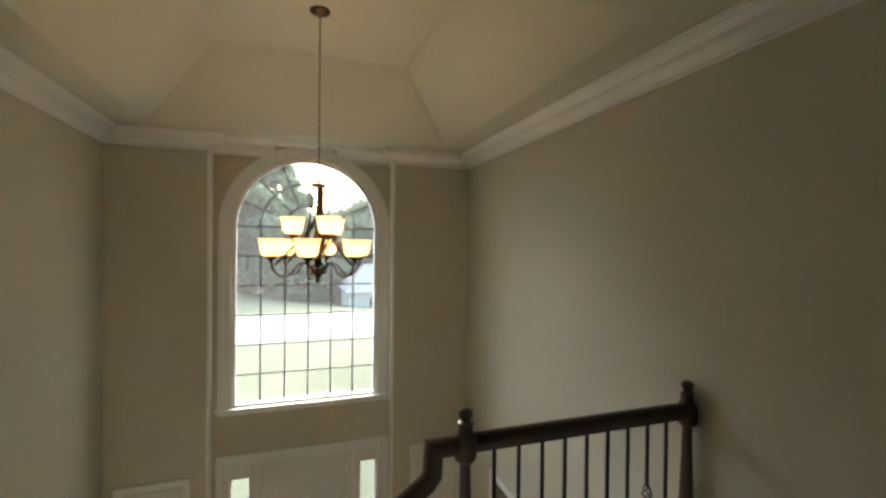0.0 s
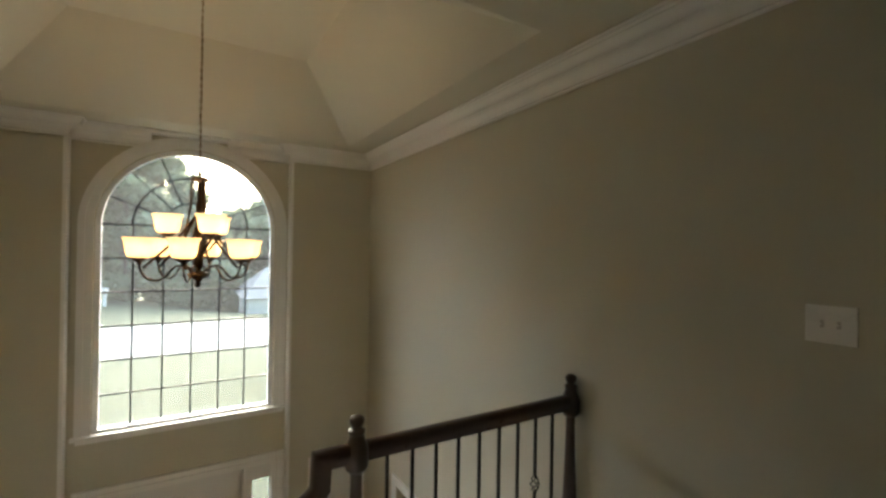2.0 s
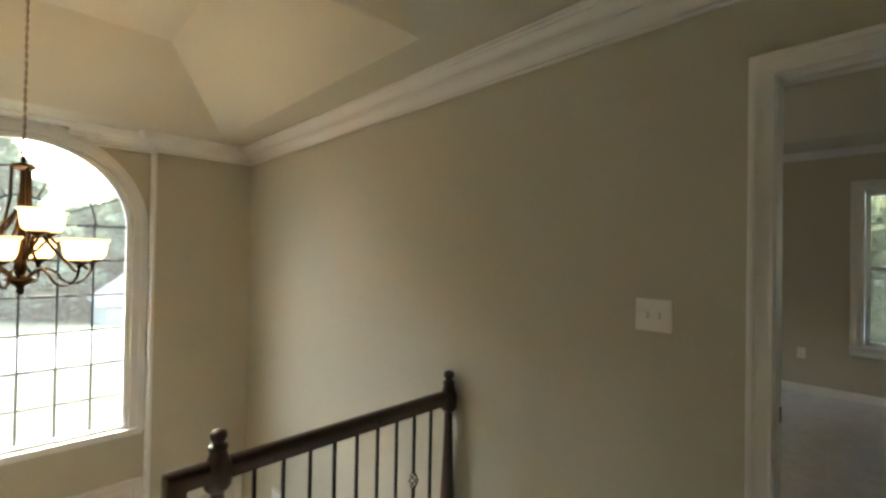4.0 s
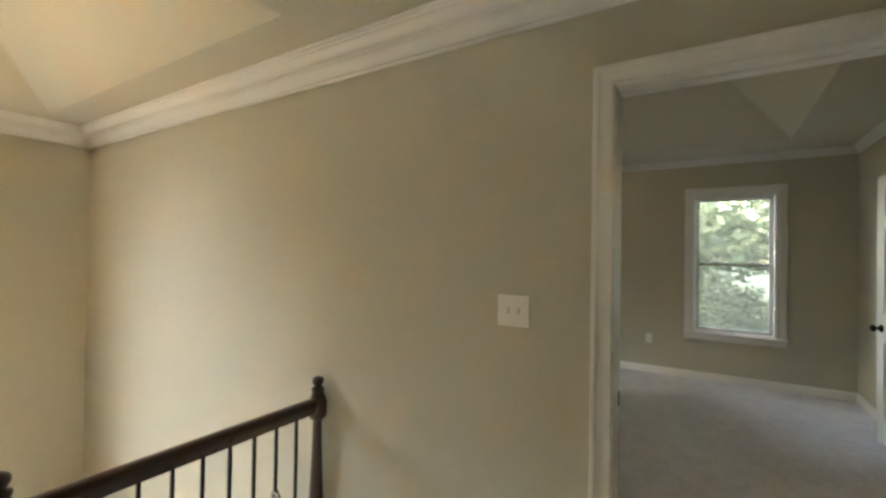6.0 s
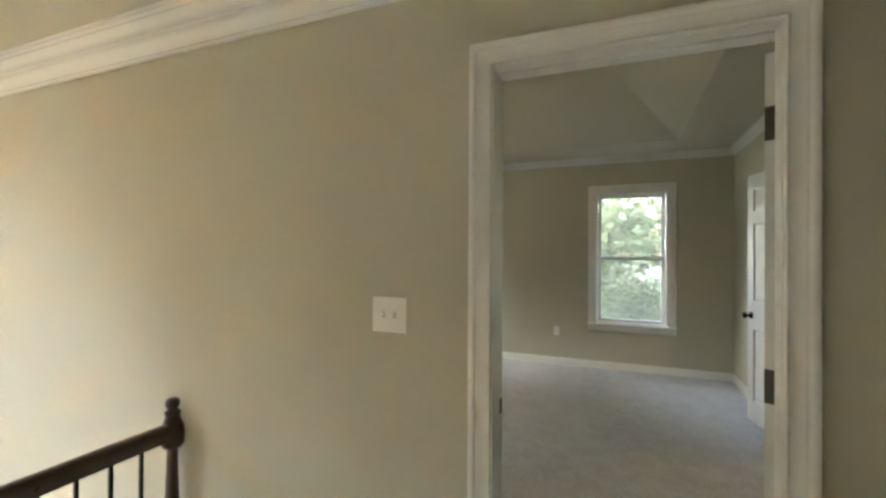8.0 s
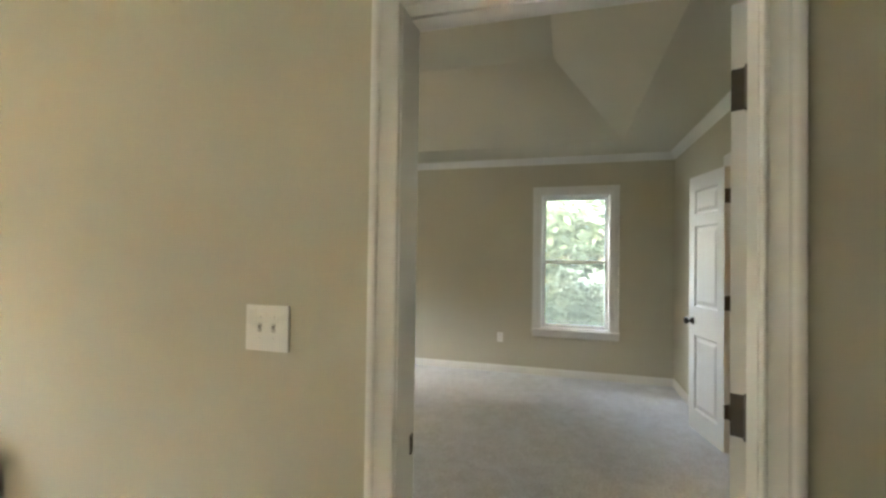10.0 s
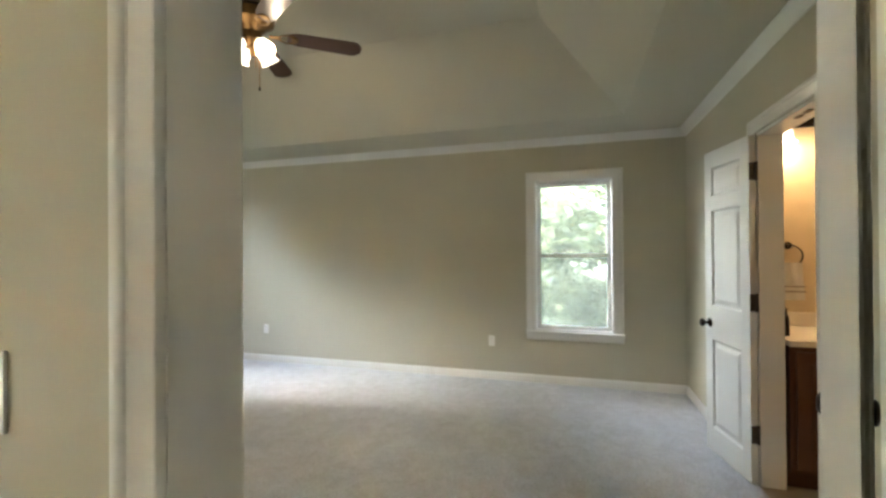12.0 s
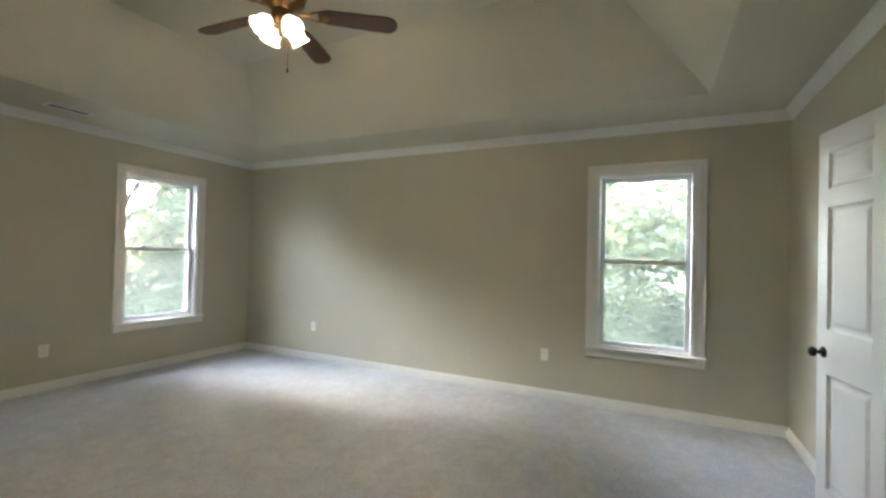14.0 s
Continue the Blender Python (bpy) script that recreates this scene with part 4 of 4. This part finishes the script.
structure("wall_bath_north", holed("y", BS - 0.137, BS - 0.131, 5.9, BXW, FZ, 2.46, [(BDX0 - 0.06, BDX1 + 0.06, FZ, BDZ + 0.06)]), BATHWALL, "warm tan bath wall", "wall")
structure("ceiling_bath", box(5.9, BXW, BYS, BS - 0.14, 2.46, 2.56), CEILING, "beige bath ceiling", "ceiling")
structure("floor_bath", box(5.78, BXW, BYS, BS, -0.24, FZ - 0.002), TILE, "beige tiled bath floor", "floor")
van = thing("bath_vanity", (7.20, BS - 0.15, 0), "dark brown wooden bath vanity cabinet", "vanity")
part("cabinet", box(0.0, 0.57, -1.2, 0.0, 0.07, 0.82, bevel=0.003), VANITY, van)
part("toe_kick", box(0.06, 0.57, -1.2, 0.0, FZ, 0.07), VANITY, van)
for i in range(3):
    y = -0.03 - 0.39 * i
    door = part("cabinet_door", box(-0.018, 0.0, y - 0.37, y, 0.10, 0.79, bevel=0.004), VANITY, van)
    part("door_panel", box(-0.022, -0.018, y - 0.30, y - 0.07, 0.17, 0.72, bevel=0.003), VANITY, door)
    part("pull", lathe([(0.0, 0.0), (0.006, 0.0), (0.006, 0.014), (0.015, 0.02), (0.012, 0.028), (0.0, 0.03)], 12, bmesh.new(), pose(-0.018, y - 0.33, 0.68, 0, -90, 0)), BRONZE, door)
top = thing("bath_countertop", (7.20, BS - 0.155, 0.82), "cream marble vanity top with a raised edge", "countertop")
part("slab", box(-0.03, 0.595, -1.21, 0.015, 0.0, 0.035, bevel=0.008), MARBLE, top)
part("backsplash", box(0.573, 0.595, -1.21, 0.015, 0.035, 0.13, bevel=0.004), MARBLE, top)
part("faucet", tube(bezier([(0.45, -0.60, 0.035), (0.45, -0.60, 0.22), (0.40, -0.60, 0.24), (0.33, -0.60, 0.15)]), 0.012, 10), CHROME, top, smooth=True)
soap = thing("soap_dispenser", (7.36, -1.560, 0.855), "dark bronze soap dispenser on the vanity", "soap dispenser")
part("bottle", lathe([(0.0, 0.0), (0.017, 0.0), (0.018, 0.01), (0.016, 0.10), (0.012, 0.125), (0.007, 0.13), (0.007, 0.15), (0.0, 0.15)], 16), BRONZE, soap, smooth=True)
part("pump", tube([(0, 0, 0.145), (0, 0, 0.17), (-0.025, 0, 0.167)], 0.004, 6), BRONZE, soap)
ring = thing("towel_ring", (BXW, -1.745, 1.42), "dark bronze towel ring on the tan wall", "towel ring")
part("mount", lathe([(0.0, 0.0), (0.026, 0.0), (0.026, 0.006), (0.012, 0.012), (0.010, 0.045), (0.0, 0.047)], 14, bmesh.new(), pose(0, 0, 0, 0, -90, 0)), BRONZE, ring, smooth=True)
part("ring", tube([(-0.04, 0.075 * math.sin(t), -0.075 + 0.075 * math.cos(t)) for t in [2 * math.pi * i / 28 for i in range(29)]], 0.0055, 8), BRONZE, ring, smooth=True)


def towel_sheet(w, h, y0):
    bm = bmesh.new()
    n, k = 14, 12
    rows = []
    for j in range(k + 1):
        v = j / k
        rows.append([bm.verts.new((-0.052 - 0.018 * v + 0.006 * math.sin(9 * i / n + 2 * v), y0 + (i / n - 0.5) * w * (0.86 + 0.14 * v), -h * v)) for i in range(n + 1)])
    for a, b in zip(rows, rows[1:]):
        for i in range(n):
            bm.faces.new((a[i], a[i + 1], b[i + 1], b[i]))
    bmesh.ops.solidify(bm, geom=bm.faces[:], thickness=0.016)
    return bm


tw = thing("hand_towel", (BXW, -1.745, 1.30), "white hand towel with two grey bands", "towel")
part("cloth", towel_sheet(0.155, 0.26, 0.0), TOWEL, tw, smooth=True)
for z in (-0.165, -0.20):
    part("band", box(-0.094, -0.088, -0.072, 0.072, z - 0.005, z + 0.005, bevel=0.002), STRIPE, tw)
sc = thing("vanity_light", (BXW, -1.70, 2.19), "bronze vanity light with a lit glass shade", "wall lamp")
part("plate", box(-0.02, 0.0, -0.92, 0.06, 0.06, 0.14, bevel=0.006), BRONZE, sc)
# Only the first is seen; the two beyond are added to brighten the bath.
for y in (0.0, -0.42, -0.84):
    part("arm", tube(bezier([(-0.02, y, 0.10), (-0.06, y, 0.13), (-0.10, y, 0.13), (-0.10, y, 0.09)]), 0.007, 8), BRONZE, sc, smooth=True)
    part("shade", lathe([(0.022, 0.085), (0.03, 0.07), (0.038, 0.03), (0.045, -0.02), (0.062, -0.055), (0.07, -0.06), (0.058, -0.05), (0.041, -0.02), (0.034, 0.03), (0.026, 0.07), (0.0, 0.08)], 20, bmesh.new(), pose(-0.10, y, 0)), FANSHADE, sc, "lit frosted glass bell shade", smooth=True)
    bulb("vanity_bulb", (BXW - 0.10, -1.70 + y, 2.11), BATHLIGHT, (1.0, 0.68, 0.36), 0.04)

# ---- outdoors ----
OZ = -3.15


def sheet(x0, x1, y0, y1, z, thick=0.02):
    return box(x0, x1, y0, y1, z - thick, z)




def ground_z(x, y):
    """The lawn is level up to the road and falls away gently beyond it."""
    far = min(max(y - 30.0, 0.0), 45.0)
    return OZ - 0.031 * far - 0.0067 * (min(max(x, -25.0), 40.0) + 4) * far


bm = bmesh.new()
gx = [-400, -60, -25, -10, 0, 10, 20, 40, 80, 400]
gy = [-400, 4, 15, 30, 34, 38, 44, 52, 62, 75, 400]
grid = [[bm.verts.new((x, y, ground_z(x, y))) for x in gx] for y in gy]
for a, b in zip(grid, grid[1:]):
    for k in range(len(gx) - 1):
        bm.faces.new((a[k], a[k + 1], b[k + 1], b[k]))
structure("ground", bm, GRASS, "wide mown green lawn", "lawn")
structure("road", sheet(-200, 200, 21.4, 29.9, OZ + 0.03), ROAD, "pale concrete road across the lawn", "road")
structure("pavement", sheet(2.1, 3.5, 5.25, 11.0, OZ + 0.045), ROAD, "pale concrete front walk", "path")
structure("roof_main", box(FL - 0.4, BX + 0.6, -5.4, 5.55, 3.36, 3.5), ROOF, "grey shingled roof over the house", "roof")


def leaf_cloud(clumps, count, size, rng):
    """Many small folded leaves spread through round clumps; a clump is (centre, radii)."""
    vol = np.array([c[1][0] * c[1][1] * c[1][2] for c in clumps])
    pick = rng.choice(len(clumps), count, p=vol / vol.sum())
    cen = np.array([c[0] for c in clumps])[pick]
    rad = np.array([c[1] for c in clumps])[pick]
    d = rng.normal(size=(count, 3))
    d /= np.linalg.norm(d, axis=1)[:, None]
    p = cen + d * rad * (rng.uniform(0.25, 1.0, (count, 1)) ** 0.6)
    u = rng.normal(size=(count, 3))
    u[:, 2] *= 0.5
    u /= np.linalg.norm(u, axis=1)[:, None]
    w = np.cross(u, rng.normal(size=(count, 3)))
    w /= np.linalg.norm(w, axis=1)[:, None]
    s = size * rng.uniform(0.6, 1.4, (count, 1))
    droop = np.array([0, 0, -0.25]) * s
    verts = np.stack([p - u * s, p + w * s * 0.42 + droop * 0.2, p + u * s + droop, p - w * s * 0.42 + droop * 0.2], 1).reshape(-1, 3)
    faces = np.arange(count * 4).reshape(-1, 4)
    me = bpy.data.meshes.new("crown")
    me.from_pydata(verts.tolist(), [], faces.tolist())
    return me


def tree(name, x, y, height, spread, count, size, seed, leaf, label, low=0.3, clump=16):
    """A tapered trunk with limbs and a broken crown of leaves."""
    rng = np.random.default_rng(seed)
    ob = thing(name, (x, y, ground_z(x, y)), label, "tree", "woods across the road" if leaf is HAZYLEAF else "trees beside the house")
    base = max(0.07, height * 0.012)
    trunk = [(0.06 * height * 0.1 * math.sin(2.1 * i + seed), 0.05 * height * 0.1 * math.cos(1.7 * i + seed), height * 0.9 * i / 9) for i in range(10)]
    bm = tube(trunk, base, 9, taper=base * 0.15)
    clumps = []
    for k in range(clump):
        v = low + (0.97 - low) * (k + rng.uniform(0, 1)) / clump
        a = rng.uniform(0, 2 * math.pi)
        shape = math.sin(math.pi * min(1, (v - low) / (1.02 - low)) ** 0.75) * 0.85 + 0.15
        r = spread * shape * rng.uniform(0.45, 1.0)
        c = (r * math.cos(a), r * math.sin(a), height * v)
        s = spread * rng.uniform(0.24, 0.42)
        clumps.append((c, (s, s, s * 0.6)))
        start = height * v * rng.uniform(0.62, 0.8)
        mid = (c[0] * 0.5, c[1] * 0.5, (start + c[2]) / 2 + 0.02 * height)
        tube([(0, 0, start), mid, c], base * 0.28, 6, bm, taper=base * 0.05)
    part("trunk", bm, BARK, ob, smooth=True)
    me = leaf_cloud(clumps, count, size, rng)
    me.materials.append(leaf)
    crown = new("crown", me)
    crown.parent = ob
    return ob


# unseen eaves over the bedroom walls, added to cut steep sky light
bm = box(HX1, BX + 0.85, BN + OUT, BN + OUT + 0.6, 2.62, 2.80)
box(BX + OUT, BX + 0.85, -3.4, BN + OUT, 2.62, 2.80, bm)
structure("trim_shading_eaves", bm, TRIM, "white boxed eaves, unseen, added to shade the bedroom windows", "eaves")

# beside the bedroom
NEAR = "broad green tree close outside the window"
tree("tree", 15.4, -2.3, 13.0, 3.6, 27000, 0.12, 3, LEAF, NEAR, 0.10, 52)
tree("tree", 18.0, 1.8, 12.5, 3.4, 20000, 0.13, 4, LEAF, NEAR, 0.10, 44)
tree("tree", 21.5, -4.2, 11.4, 3.8, 13000, 0.16, 5, LEAF, "tall green tree behind the house", 0.08, 40)
tree("tree", 10.9, 12.4, 14.5, 3.7, 31000, 0.12, 6, LEAF, NEAR, 0.06, 76)
tree("tree", 15.6, 14.5, 14.0, 3.9, 22000, 0.14, 7, LEAF, NEAR, 0.06, 60)
# Hardly in view; added to shade the north window from the high sky.
tree("tree", 9.2, 15.4, 14.5, 3.3, 30000, 0.14, 8, LEAF, NEAR, 0.06, 60)
# woods beyond the road, with haze painted into their leaf colour
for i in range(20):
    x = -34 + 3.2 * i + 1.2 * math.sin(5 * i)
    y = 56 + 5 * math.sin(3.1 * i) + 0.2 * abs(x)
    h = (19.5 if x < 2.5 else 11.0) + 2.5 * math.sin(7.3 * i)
    tree("tree", x, y, h, 5.0, 12000, 0.42, 20 + i, HAZYLEAF, "tall green tree across the road", 0.02, 48)

# neighbour's house across the road
hs = thing("neighbour_house", (13.4, 43.0, ground_z(13.4, 47) - 0.15), "pale sided house with a grey roof across the road", "house")
part("wall", box(-5.5, 5.5, 0, 8, 0, 2.7), SIDING, hs)
bm = bmesh.new()
v = [bm.verts.new(c) for c in ((-6, -0.5, 2.6), (6, -0.5, 2.6), (6, 8.5, 2.6), (-6, 8.5, 2.6), (-3.5, 4, 5.2), (3.5, 4, 5.2))]
for f in ((0, 1, 5, 4), (2, 3, 4, 5), (1, 2, 5), (3, 0, 4), (0, 3, 2, 1)):
    bm.faces.new([v[i] for i in f])
part("roof", bm, ROOF, hs)
for x in (-3.6, -0.6, 2.6):
    w = part("window", box(x, x + 1.1, -0.03, 0.02, 0.9, 2.1), MUNTIN, hs)
    part("frame", frame_box(x - 0.06, x + 1.16, 0.84, 2.16, 0.06, -0.06, -0.02), WHITEPOST, w)

mb = thing("mailbox", (-2.9, 46.0, ground_z(-2.9, 46)), "white mailbox on a white post", "mailbox")
part("post", box(-0.12, 0.12, -0.12, 0.12, 0.0, 1.15, bevel=0.01), WHITEPOST, mb)
part("box", box(-0.25, 0.25, -0.3, 0.3, 1.15, 1.6, bevel=0.08), WHITEPOST, mb)
